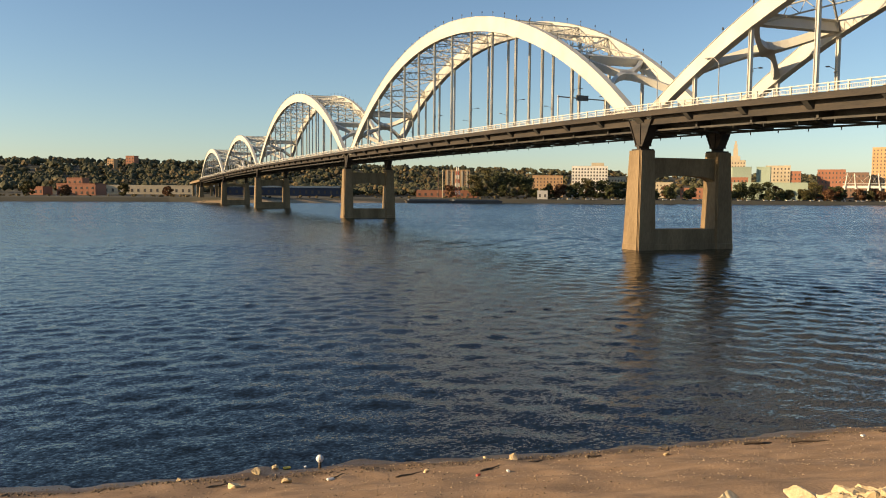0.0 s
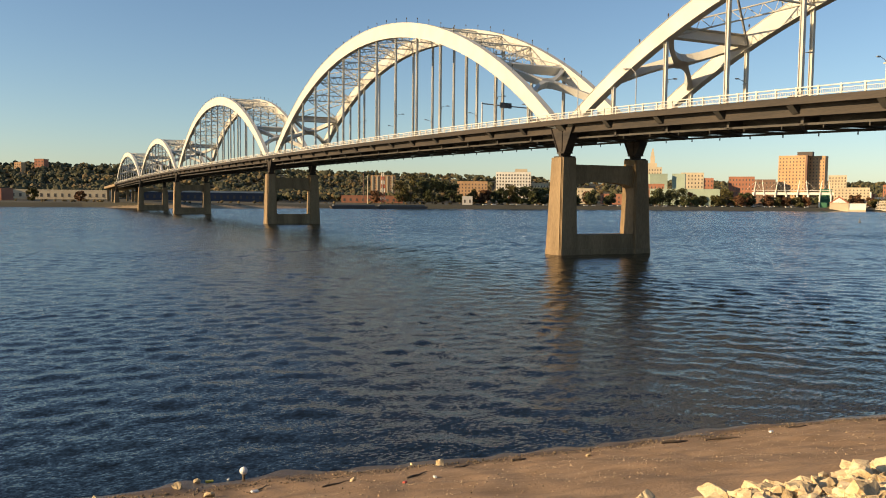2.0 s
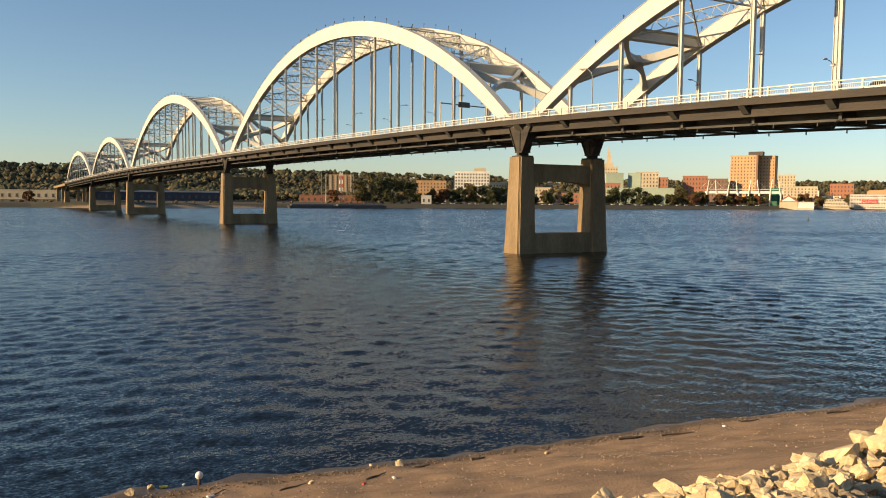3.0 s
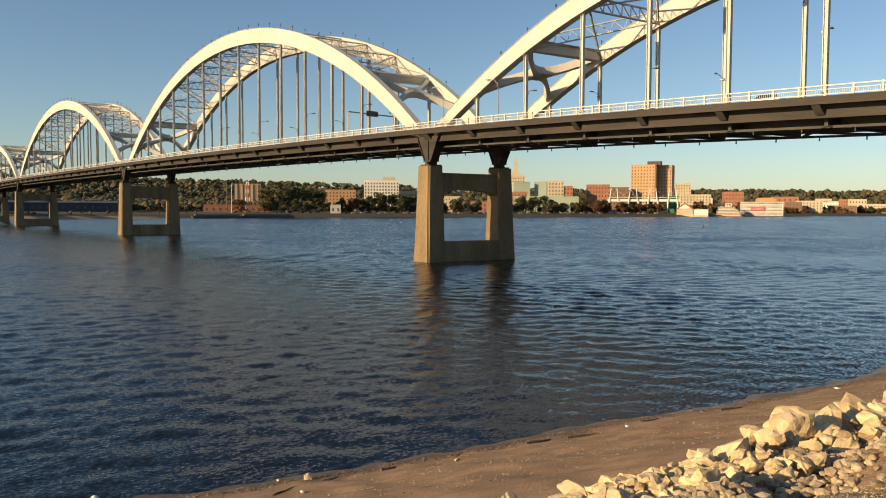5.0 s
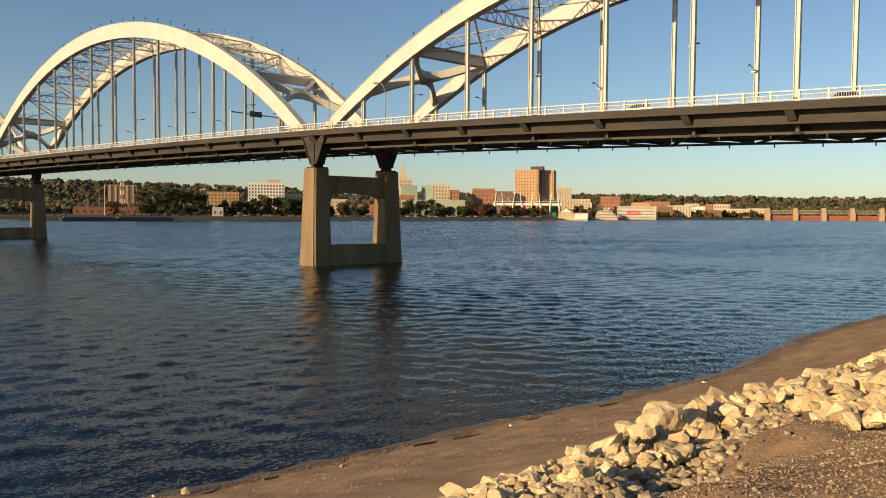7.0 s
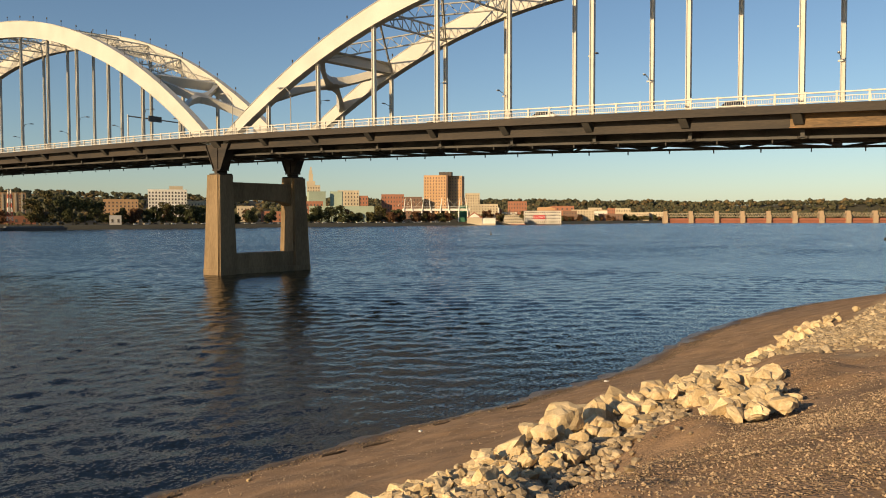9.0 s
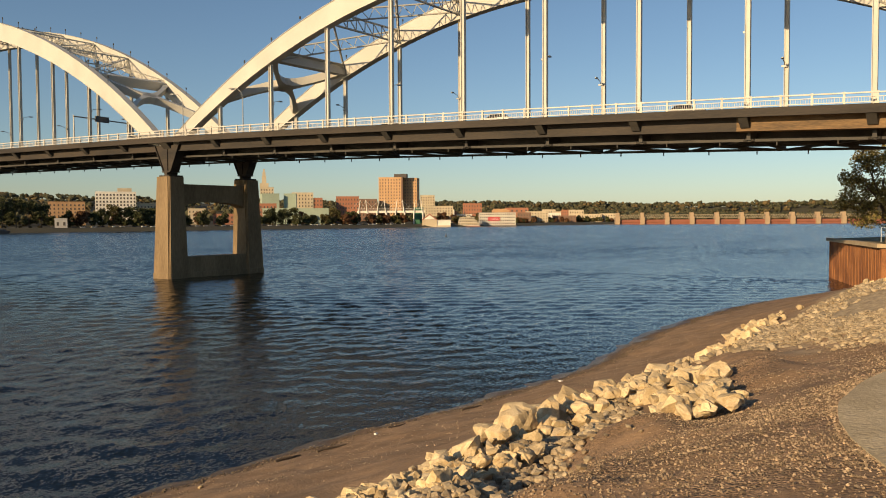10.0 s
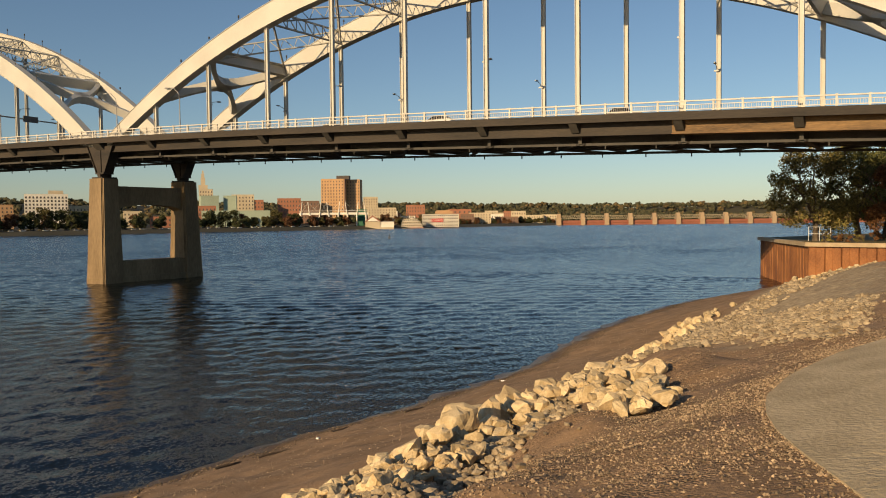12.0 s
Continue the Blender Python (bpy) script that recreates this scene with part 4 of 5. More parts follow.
def pile_mesh(width):
    bm = bmesh.new()
    w = width
    prof = [(0, 0.05), (0.04 * w, -0.01), (0.40 * w, -0.02), (0.46 * w, 0.06), (0.90 * w, 0.06), (0.96 * w, -0.01), (w * 0.97, 0.05)]
    a = [bm.verts.new((x, y, -4)) for x, y in prof]
    b = [bm.verts.new((x, y, WALL_TOP - 0.5)) for x, y in prof]
    for i in range(len(prof) - 1):
        bm.faces.new((a[i], a[i + 1], b[i + 1], b[i]))
    c = [bm.verts.new((x, 0.4, z)) for x in (0, w * 0.985) for z in (-4, WALL_TOP - 0.5)]
    bm.faces.new((a[0], b[0], c[1], c[0]))
    bm.faces.new((a[-1], c[2], c[3], b[-1]))
    bm.faces.new((c[0], c[1], c[3], c[2]))
    me = bpy.data.meshes.new("sheet_pile")
    bm.to_mesh(me)
    bm.free()
    me.materials.append(PILE)
    return me


pile = pile_mesh(1.7)
for a, b in ((wall_b, corner), (corner, wall_c), (wall_c, wall_d)):
    d = b - a
    n = int(d.length / 1.7)
    ang = math.atan2(d.y, d.x)
    for k in range(n):
        ob = new("sheet_pile", pile)
        ob.parent = sea_wall
        p = a + d * (k / n) - corner
        ob.matrix_basis = Matrix.LocRotScale((p.x, p.y, 0), Euler((0, 0, ang)), (d.length / n / 1.7, 1, 1))
    bm = bmesh.new()
    beam(bm, (*(a - corner).xy, WALL_TOP - 0.25), (*(b - corner).xy, WALL_TOP - 0.25), 0.95, 0.5)
    part("coping", bm, COPING, sea_wall, "tan concrete coping")
bm = bmesh.new()
sheet(bm, [(0.7, -0.6), (29.6, 7.1), (60, -6.6), (60, -40), (-5.8, -40), (-5.6, -23), (-1.9, -9.2)], WALL_TOP - 1.4, WALL_TOP - 0.08, 2)
part("platform_fill", fixed(bm), GRASS, sea_wall, "dry grass behind the coping")

WHITESTEEL = mat("white_steel", (0.6, 0.6, 0.56), (0.75, 0.74, 0.7), 2, 0.5, 0, 0.05, 20)
rail_thing = thing("guard_rail", "white tubular guard rail on the coping of the sea wall", "railing", at=(112.6, 3.4, WALL_TOP))
for k in range(3):
    bm = bmesh.new()
    tube(bm, [(0, k * -1.3, 0), (0, k * -1.3, 1.9)], [0.035, 0.035], 8)
    part("post", bm, WHITESTEEL, rail_thing)
for z in (0.95, 1.85):
    bm = bmesh.new()
    tube(bm, [(0, 0, z), (0, -2.6, z)], [0.03, 0.03], 8)
    part("rail", bm, WHITESTEEL, rail_thing)

BARK = mat("bark", (0.06, 0.045, 0.03), (0.15, 0.115, 0.08), 3, 0.95, 0, 0.8, 18, (1, 1, 0.3))


def leaf_material(name, dark, light):
    m = bpy.data.materials.new(name)
    m.use_nodes = True
    n, ln = m.node_tree.nodes, m.node_tree.links.new
    bsdf = n["Principled BSDF"]
    geo, ramp = n.new("ShaderNodeNewGeometry"), n.new("ShaderNodeValToRGB")
    ramp.color_ramp.elements[0].color, ramp.color_ramp.elements[1].color = (*dark, 1), (*light, 1)
    ln(geo.outputs["Random Per Island"], ramp.inputs[0])
    ln(ramp.outputs[0], bsdf.inputs["Base Color"])
    bsdf.inputs["Roughness"].default_value = 0.75
    bsdf.inputs["Specular IOR Level"].default_value = 0.2
    return m


LEAF_GREEN = leaf_material("green_leaves", (0.05, 0.06, 0.02), (0.18, 0.175, 0.06))
LEAF_OLIVE = leaf_material("olive_leaves", (0.08, 0.078, 0.025), (0.28, 0.22, 0.07))
LEAF_RUST = leaf_material("rust_leaves", (0.07, 0.032, 0.014), (0.20, 0.095, 0.035))


def leaf_cloud(centres, count, size, seed):
    """Many small leaves round the given clumps (x, y, z, radius): bent quads, turned at random."""
    r = np.random.RandomState(seed)
    c = np.array(centres)
    pick = r.choice(len(c), count, p=c[:, 3] ** 2 / (c[:, 3] ** 2).sum())
    d = r.normal(size=(count, 3))
    d /= np.linalg.norm(d, axis=1)[:, None]
    p = c[pick, :3] + d * (c[pick, 3] * r.uniform(0.35, 1.0, count) ** 0.6)[:, None] * np.array((1, 1, 0.75))
    u = r.normal(size=(count, 3))
    u /= np.linalg.norm(u, axis=1)[:, None]
    w = np.cross(u, r.normal(size=(count, 3)))
    w /= np.linalg.norm(w, axis=1)[:, None]
    s = (size * r.uniform(0.6, 1.4, count))[:, None]
    v = np.stack([p - u * s, p + w * s * 0.5, p + u * s, p - w * s * 0.5], 1).reshape(-1, 3)
    return v, np.arange(count * 4).reshape(-1, 4)


def tree(name, at, height, spread, leaf, label, seed, leaves=2600, leaf_size=0.3, clumps=26, group="", bare=0.0):
    """A tapered trunk, forked limbs and a crown of many leaves in uneven clumps."""
    r = random.Random(seed)
    t = thing(name, label, "tree", group, at)
    bm = bmesh.new()
    th = height * 0.022 + 0.08
    lean = (r.uniform(-0.4, 0.4), r.uniform(-0.4, 0.4))
    fork = height * r.uniform(0.2, 0.3)
    tube(bm, [(0, 0, -0.3), (lean[0] * 0.3, lean[1] * 0.3, fork * 0.5), (lean[0], lean[1], fork)], [th * 1.5, th, th * 0.85], 8)
    part("trunk", bm, BARK, t)
    cl = []
    for k in range(7):
        a = k * 2.4 + r.uniform(-0.4, 0.4)
        reach, up = spread * r.uniform(0.45, 0.95), height * r.uniform(0.45, 0.95)
        if k == 0:
            reach *= 0.3
            up = height * 0.95
        tip = Vector((math.cos(a) * reach, math.sin(a) * reach, up))
        mid = Vector((lean[0], lean[1], fork)).lerp(tip, 0.5) + Vector((r.uniform(-0.4, 0.4), r.uniform(-0.4, 0.4), height * 0.05))
        bm = bmesh.new()
        tube(bm, [(lean[0], lean[1], fork - 0.1), mid, tip], [th * 0.6, th * 0.35, th * 0.1], 6)
        for q in range(4):
            s = mid.lerp(tip, r.uniform(0.1, 0.9))
            e = s + Vector((r.uniform(-1, 1), r.uniform(-1, 1), r.uniform(0.0, 0.8))) * spread * 0.33
            tube(bm, [s, s.lerp(e, 0.5) + Vector((0, 0, 0.15)), e], [th * 0.22, th * 0.14, th * 0.05], 5)
        part("limb", bm, BARK, t)
    for k in range(clumps):
        a, q = r.uniform(0, 6.28), r.uniform(0.15, 1) ** 0.6
        z = r.uniform(0.14, 1.0)
        wide = spread * (1.05 - 0.75 * abs(z - 0.52) ** 1.3 * 1.9)
        cl.append((math.cos(a) * q * wide * 0.85, math.sin(a) * q * wide * 0.85, height * z, spread * r.uniform(0.09, 0.24)))
    v, f = leaf_cloud(cl, leaves, leaf_size, seed)
    me = bpy.data.meshes.new("crown")
    me.from_pydata(v.tolist(), [], f.tolist())
    me.materials.append(leaf)
    crown = new("crown", me)
    crown.parent = t
    return t


tree("shore_tree", (114.5, 2.6, WALL_TOP - 0.1), 12.0, 7.2, LEAF_OLIVE, "broad olive-green tree with dark limbs behind the sea wall", 3, 15000, 0.17, 85)
tree("shore_tree", (117.5, -2.6, WALL_TOP - 0.1), 13.0, 7.0, LEAF_GREEN, "tall dark green tree behind the sea wall", 8, 15000, 0.17, 85)
tree("shore_tree", (112.0, -6.5, WALL_TOP - 0.1), 9.5, 5.0, LEAF_RUST, "smaller tree with rust-brown autumn leaves", 12, 10000, 0.16, 55)
tree("shore_tree", (124, -6, WALL_TOP - 0.1), 12.0, 6.5, LEAF_GREEN, "tall dark green tree behind the sea wall", 15, 6500, 0.28, 40)
r0 = random.Random(77)
for k in range(5):
    tree("shrub", (108.5 + 2.4 * k, 1.2 - 1.9 * k, WALL_TOP - 0.1), r0.uniform(0.9, 1.5), r0.uniform(0.8, 1.4), (LEAF_OLIVE, LEAF_RUST)[k % 2], "low autumn shrub beside the coping", 40 + k, 700, 0.14, 9, "shrubs behind the wall")

# abutment under the bank end of the bridge
bm = bmesh.new()
box(bm, (XN - 1.9, -27, 2), (XF + 1.9, -19.6, rail_top(-20) - 4.4))
ob = part("abutment", fixed(askew(bm)), CONCRETE, None)
tagged(ob, "tan concrete abutment on the bank", "abutment", kind="structure")


# ---- on the bridge: lamps, sign gantry, cars ----
LAMPGREY = mat("lamp_grey", (0.20, 0.20, 0.19), (0.34, 0.33, 0.31), 2, 0.5, 0.3, 0.05, 20)
SIGNDARK = mat("sign_back", (0.07, 0.075, 0.08), (0.13, 0.135, 0.14), 1, 0.6, 0.2, 0.05, 20)


def bridge_point(x, y, drop=0.0):
    return Vector((x, y - SKEW * (x - XN), rail_top(y) - drop))


def hanger_lamp(x, y, height, side):
    """A street lamp on a short arm that is clamped to a hanger."""
    p = bridge_point(x, y)
    t = thing("hanger_lamp", "grey street lamp on a short arm clamped to a hanger", "street lamp", "lamps on the hangers", (p.x, p.y, p.z + height))
    bm = bmesh.new()
    tube(bm, [(side * 0.2, 0, -0.5), (side * 0.7, 0.0, -0.1), (side * 1.7, 0.0, 0.12)], [0.05, 0.045, 0.04], 7)
    part("arm", bm, LAMPGREY, t)
    bm = bmesh.new()
    ribbon(bm, [[(side * u, -w, 0.12 - h), (side * u, w, 0.12 - h), (side * u, w * 0.8, 0.12 + h), (side * u, -w * 0.8, 0.12 + h)] for u, w, h in ((1.6, 0.06, 0.05), (1.8, 0.16, 0.09), (2.2, 0.17, 0.09), (2.45, 0.09, 0.05))])
    part("lamp_head", fixed(bm), LAMPGREY, t)
    bm = bmesh.new()
    box(bm, (side * 0.28 - 0.06, -0.34, -0.62), (side * 0.28 + 0.06, 0.34, -0.42))
    part("clamp", bm, LAMPGREY, t)


def mast_lamp(x, y):
    p = bridge_point(x, y, 1.1)
    t = thing("street_lamp", "grey curved street lamp on the sidewalk of the bridge", "street lamp", "lamp posts on the bridge", p)
    bm = bmesh.new()
    tube(bm, [(0, 0, 0), (0, 0, 5.2), (0, 0.25, 6.1), (0, 1.2, 6.9), (0, 2.2, 7.0)], [0.09, 0.07, 0.06, 0.05, 0.045], 8)
    part("pole", bm, LAMPGREY, t)
    bm = bmesh.new()
    ribbon(bm, [[(-w, u, 7.0 - h), (w, u, 7.0 - h), (w * 0.8, u, 7.0 + h), (-w * 0.8, u, 7.0 + h)] for u, w, h in ((2.1, 0.06, 0.05), (2.3, 0.16, 0.09), (2.7, 0.17, 0.09), (2.95, 0.09, 0.05))])
    part("lamp_head", fixed(bm), LAMPGREY, t)


for y, h in ((60.7, 4.6), (38.3, 6.6), (15.3, 7.6), (82.6, 3.6)):
    hanger_lamp(XN, y, h, 1)
for y, h in ((82.6, 4.4), (60.7, 5.0), (38.3, 5.6), (15.3, 6.4)):
    hanger_lamp(XF, y, h, -1)
for k in range(2, 14, 2):
    hanger_lamp(XN, 105.1 + 164 / 15 * k, 5.2, 1)
    hanger_lamp(XF, 105.1 + 164 / 15 * (k + 1), 5.2, -1)
mast_lamp(XN - 0.9, 101.0)
mast_lamp(XN - 0.9, 87.5)

gantry = thing("sign_gantry", "grey steel sign gantry across the roadway with a dark sign panel", "sign gantry", at=bridge_point(XN + 0.9, 133.4, 1.35))
for x in (0.1, XF - XN - 2.3):
    bm = bmesh.new()
    tube(bm, [(x, 0.08 * x, 0), (x, 0.08 * x, 5.95)], [0.15, 0.12], 10)
    part("post", bm, RAILPAINT, gantry, "pale painted post")
bm = bmesh.new()
tube(bm, [(0, 0, 5.7), (XF - XN - 2.0, 1.1, 5.7)], [0.13, 0.13], 8)
part("cross_arm", bm, LAMPGREY, gantry)
bm = bmesh.new()
sheet(bm, [(4.7, 5.2), (7.6, 5.2), (7.6, 6.3), (4.7, 6.3)], 0.15, 0.4, 1)
part("sign_panel", fixed(bm), SIGNDARK, gantry, "dark back of a traffic sign panel")

CARPAINTS = [mat("dark_car_paint", (0.02, 0.02, 0.024), (0.035, 0.035, 0.04), 1, 0.3, 0.3, 0, 20), mat("silver_car_paint", (0.35, 0.35, 0.36), (0.45, 0.45, 0.46), 1, 0.3, 0.6, 0, 20), mat("tan_car_paint", (0.28, 0.24, 0.18), (0.36, 0.31, 0.24), 1, 0.35, 0.3, 0, 20)]
CARGLASS = mat("car_glass", (0.01, 0.012, 0.014), (0.02, 0.022, 0.025), 1, 0.08, 0, 0, 20)
TYRE = mat("tyre", (0.015, 0.015, 0.015), (0.03, 0.03, 0.03), 4, 0.9, 0, 0, 20)


def car_data(paint):
    t = thing("car", "", "car")
    bm = bmesh.new()
    body = [(-2.2, 0.35), (2.2, 0.35), (2.25, 0.7), (2.05, 0.88), (1.15, 0.95), (-1.7, 0.98), (-2.2, 0.9)]
    sheet(bm, body, -0.88, 0.88, 0)
    fixed(bm)
    bmesh.ops.bevel(bm, geom=list(bm.edges), offset=0.06, segments=2, affect="EDGES")
    part("body", bm, paint, t)
    bm = bmesh.new()
    ribbon(bm, [[(-w, a, z), (w, a, z), (w, b, z), (-w, b, z)] for a, b, z, w in ((-1.75, 1.2, 0.93, 0.8), (-1.15, 0.45, 1.42, 0.66))])
    part("cabin_glass", fixed(bm), CARGLASS, t, "dark window glass")
    bm = bmesh.new()
    ribbon(bm, [[(-w, a, z), (w, a, z), (w, b, z), (-w, b, z)] for a, b, z, w in ((-1.18, 0.5, 1.42, 0.68), (-1.0, 0.32, 1.47, 0.6))])
    part("car_roof", fixed(bm), paint, t)
    for x in (-0.8, 0.8):
        for y in (-1.35, 1.35):
            bm = bmesh.new()
            tube(bm, [(x - 0.11, y, 0.33), (x + 0.11, y, 0.33)], [0.33, 0.33], 14)
            part("wheel", bm, TYRE, t)
    return t


cars = [car_data(p) for p in CARPAINTS]
for k, (y, x, pick, lab) in enumerate(((46.5, XN + 3.0, 1, "silver car driving on the bridge"), (22.5, XN + 3.2, 0, "dark car driving on the bridge"), (66.0, XN + 6.0, 2, "tan car driving on the bridge"), (118.0, XN + 3.0, 2, "tan car driving on the bridge"), (92.0, XF - 3.2, 1, "silver car driving on the bridge"))):
    p = bridge_point(x, y, 1.35)
    m = Matrix.Translation(p) @ Matrix.Rotation(math.pi if k % 2 else 0, 4, "Z")
    ob = copy_thing(cars[pick], m)
    tagged(ob, lab, "car", "cars on the bridge")
for c in cars:
    for o in (*c.children_recursive, c):
        bpy.data.objects.remove(o)

# ---- the far bank: woods, town, dam ----
WOODS = [leaf_material("far_woods_green", (0.038, 0.040, 0.021), (0.092, 0.085, 0.042)), leaf_material("far_woods_autumn", (0.07, 0.055, 0.028), (0.17, 0.12, 0.05))]


def crowns(name, places, material, label, seed):
    """Far woods: many lumpy crowns, each a small cluster of uneven faceted lumps, as one mesh."""
    r = np.random.RandomState(seed)
    bm = bmesh.new()
    bmesh.ops.create_icosphere(bm, subdivisions=1, radius=1)
    base = np.array([v.co[:] for v in bm.verts])
    tri = np.array([[v.index for v in f.verts] for f in bm.faces])
    bm.free()
    p = np.array(places)
    lumps = []
    for k in range(6):
        q = p.copy()
        q[:, :2] += r.normal(size=(len(p), 2)) * p[:, 3:4] * (0.5 if k else 0.0)
        q[:, 2] += p[:, 3] * (r.uniform(-0.45, 0.55, len(p)) if k else 0.1)
        q[:, 3] *= r.uniform(0.3, 0.5, len(p)) if k else 0.7
        lumps.append(q)
    p = np.concatenate(lumps)
    n = len(p)
    v = base[None] * (1 + r.uniform(-0.3, 0.3, (n, len(base), 1)))
    v = v * p[:, 3][:, None, None] * np.array((1, 1, 0.9)) + p[:, None, :3]
    f = (tri[None] + len(base) * np.arange(n)[:, None, None]).reshape(-1, 3)
    me = bpy.data.meshes.new(name)
    me.from_pydata(v.reshape(-1, 3).tolist(), [], f.tolist())
    me.materials.append(material)
    return tagged(new(name, me), label, "woods", kind="stuff")


wr = random.Random(21)
woods = [[], []]
tries = 0
while len(woods[0]) + len(woods[1]) < 4700 and tries < 90000:
    tries += 1
    az = radians(wr.uniform(-9, 97) if wr.random() < 0.6 else wr.uniform(45, 97))
    rr = wr.uniform(760, 2700)
    x, y = rr * math.sin(az), rr * math.cos(az)
    e = y - float(np.interp(x, FAR_X, FAR_Y))
    if x > 1300:
        if not (60 < e < 900):
            continue
    elif e < 150 or e > 760 or (e < 300 and wr.random() < 0.6):
        continue
    s = wr.uniform(4.0, 7.5)
    woods[1 if wr.random() < 0.22 else 0].append((x, y, float(ground_z(x, y)) + s * 0.85, s))
for k in range(700):   # gardens and wooded lots behind the riverfront
    x = wr.uniform(40, 520)
    y = float(np.interp(x, FAR_X, FAR_Y)) + wr.uniform(104, 320)
    if 95 < x < 236 and y < 800 or 300 < x < 390 and y < 775 or 380 < x < 435 and 830 < y < 880 or x > 455 and y < 830 or 8 < x < 98 and y < 850:
        continue
    s = wr.uniform(3.2, 6.5)
    woods[1 if wr.random() < 0.3 else 0].append((x, y, float(ground_z(x, y)) + s * 0.85, s))
for k in range(650):   # the thick woods on the bluff behind the works
    az, e = radians(wr.uniform(-6, 34)), wr.uniform(270, 700)
    x = 950 * math.tan(az)
    y = float(np.interp(x, FAR_X, FAR_Y)) + e
    s = wr.uniform(4.5, 8.0)
    woods[1 if wr.random() < 0.15 else 0].append((x, y, float(ground_z(x, y)) + s * 0.75, s))
for k in range(1500):   # the long wooded ridge beyond the dam
    az, rr = radians(wr.uniform(55, 97)), wr.uniform(1750, 2700)
    x, y = rr * math.sin(az), rr * math.cos(az)
    if y - float(np.interp(x, FAR_X, FAR_Y)) > 120:
        s = wr.uniform(7, 12)
        woods[1 if wr.random() < 0.2 else 0].append((x, y, float(ground_z(x, y)) + s * 0.8, s))
crowns("far_woods", woods[0], WOODS[0], "dark green wooded bluff beyond the river", 1)
crowns("far_autumn_woods", woods[1], WOODS[1], "autumn-coloured trees on the far bluff", 2)
scrub = [(x, float(np.interp(x, FAR_X, FAR_Y)) + wr.uniform(26, 60), 4.4 + wr.uniform(0, 1.0), wr.uniform(1.0, 2.3)) for x in [wr.uniform(-120, 1250) for k in range(190)]]
crowns("far_shrubs", scrub, WOODS[1], "brown and rust-coloured shrubs along the far embankment", 3)


def far_tree(cx, cy, height, spread, material, label, seed):
    """A park tree across the river: trunk and a crown of clumped leaves."""
    r = random.Random(seed)
    t = thing("park_tree", label, "tree", "trees along the far riverfront", (cx, cy, float(ground_z(cx, cy))))
    bm = bmesh.new()
    tube(bm, [(0, 0, -0.5), (0.2, 0, height * 0.25), (0, 0.2, height * 0.6)], [0.55, 0.4, 0.2], 6)
    for k in range(4):
        a = k * 1.6
        tube(bm, [(0.1, 0, height * 0.25), (math.cos(a) * spread * 0.5, math.sin(a) * spread * 0.5, height * 0.6)], [0.25, 0.08], 5)
    part("trunk", bm, BARK, t)
    cl = []
    for k in range(20):
        a, q = r.uniform(0, 6.28), r.uniform(0.1, 1) ** 0.6
        z = r.uniform(0.14, 0.9)
        w = spread * (1.05 - 1.3 * abs(z - 0.5) ** 1.4)
        cl.append((math.cos(a) * q * w * 0.75, math.sin(a) * q * w * 0.75, height * z, spread * r.uniform(0.22, 0.4)))
    v, f = leaf_cloud(cl, 1900, 0.85, seed)
    me = bpy.data.meshes.new("crown")
    me.from_pydata(v.tolist(), [], f.tolist())
    me.materials.append(material)
    c = new("crown", me)
    c.parent = t


FT = leaf_material("park_green", (0.032, 0.038, 0.016), (0.105, 0.105, 0.04))
FO = leaf_material("park_olive", (0.05, 0.045, 0.016), (0.14, 0.115, 0.04))
FR = leaf_material("park_rust", (0.085, 0.04, 0.02), (0.20, 0.10, 0.045))
GROVE_WEST = [(357, 701, 26, 9, FO), (368, 697, 29, 10, FO), (379, 692, 30, 10, FT), (389, 688, 25, 9, FT), (399, 685, 23, 9, FT), (409, 682, 20, 8, FT)]
GROVE_OFFICE = [(435, 682, 15, 7, FO), (447, 678, 14, 7, FR), (458, 675, 15, 7, FT), (466, 672, 18, 7, FT), (474, 668, 20, 8, FO), (484, 666, 18, 8, FT), (494, 663, 19, 9, FT), (503, 660, 18, 8, FT), (512, 657, 17, 8, FT)]
GROVE_MUSEUM = [(649, 634, 17, 9, FT), (660, 630, 19, 9, FT), (673, 627, 18, 9, FT), (685, 624, 20, 9, FT), (698, 621, 15, 7, FR), (710, 617, 11, 6, FO), (739, 606, 20, 8, FO), (760, 601, 15, 7, FR), (768, 599, 13, 6, FR)]
GROVE_FOOTBRIDGE = [(796, 592, 12, 6, FR), (807, 588, 11, 6, FO), (819, 584, 12, 6, FR), (831, 579, 11, 6, FO), (843, 574, 12, 6, FR), (537, 653, 14, 7, FT), (567, 648, 13, 7, FO), (593, 644, 13, 7, FT)]
GROVE_WORKS = [(334, 710, 12, 6, FR), (113, 744, 9, 5, FO), (27, 748, 10, 5, FO), (-19, 740, 8, 5, FR), (64, 744, 8, 5, FR), (-49, 745, 11, 6, FO)]
for k, (x, y, h, s, m) in enumerate((*GROVE_WEST, *GROVE_OFFICE, *GROVE_MUSEUM, *GROVE_FOOTBRIDGE, *GROVE_WORKS)):
    lab = {FT: "dark green park tree by the far bank", FO: "olive-yellow park tree by the far bank", FR: "small rust-red autumn tree by the far bank"}[m]
    far_tree(x, y, h * 1.12, s * 1.12, m, lab, 100 + k)

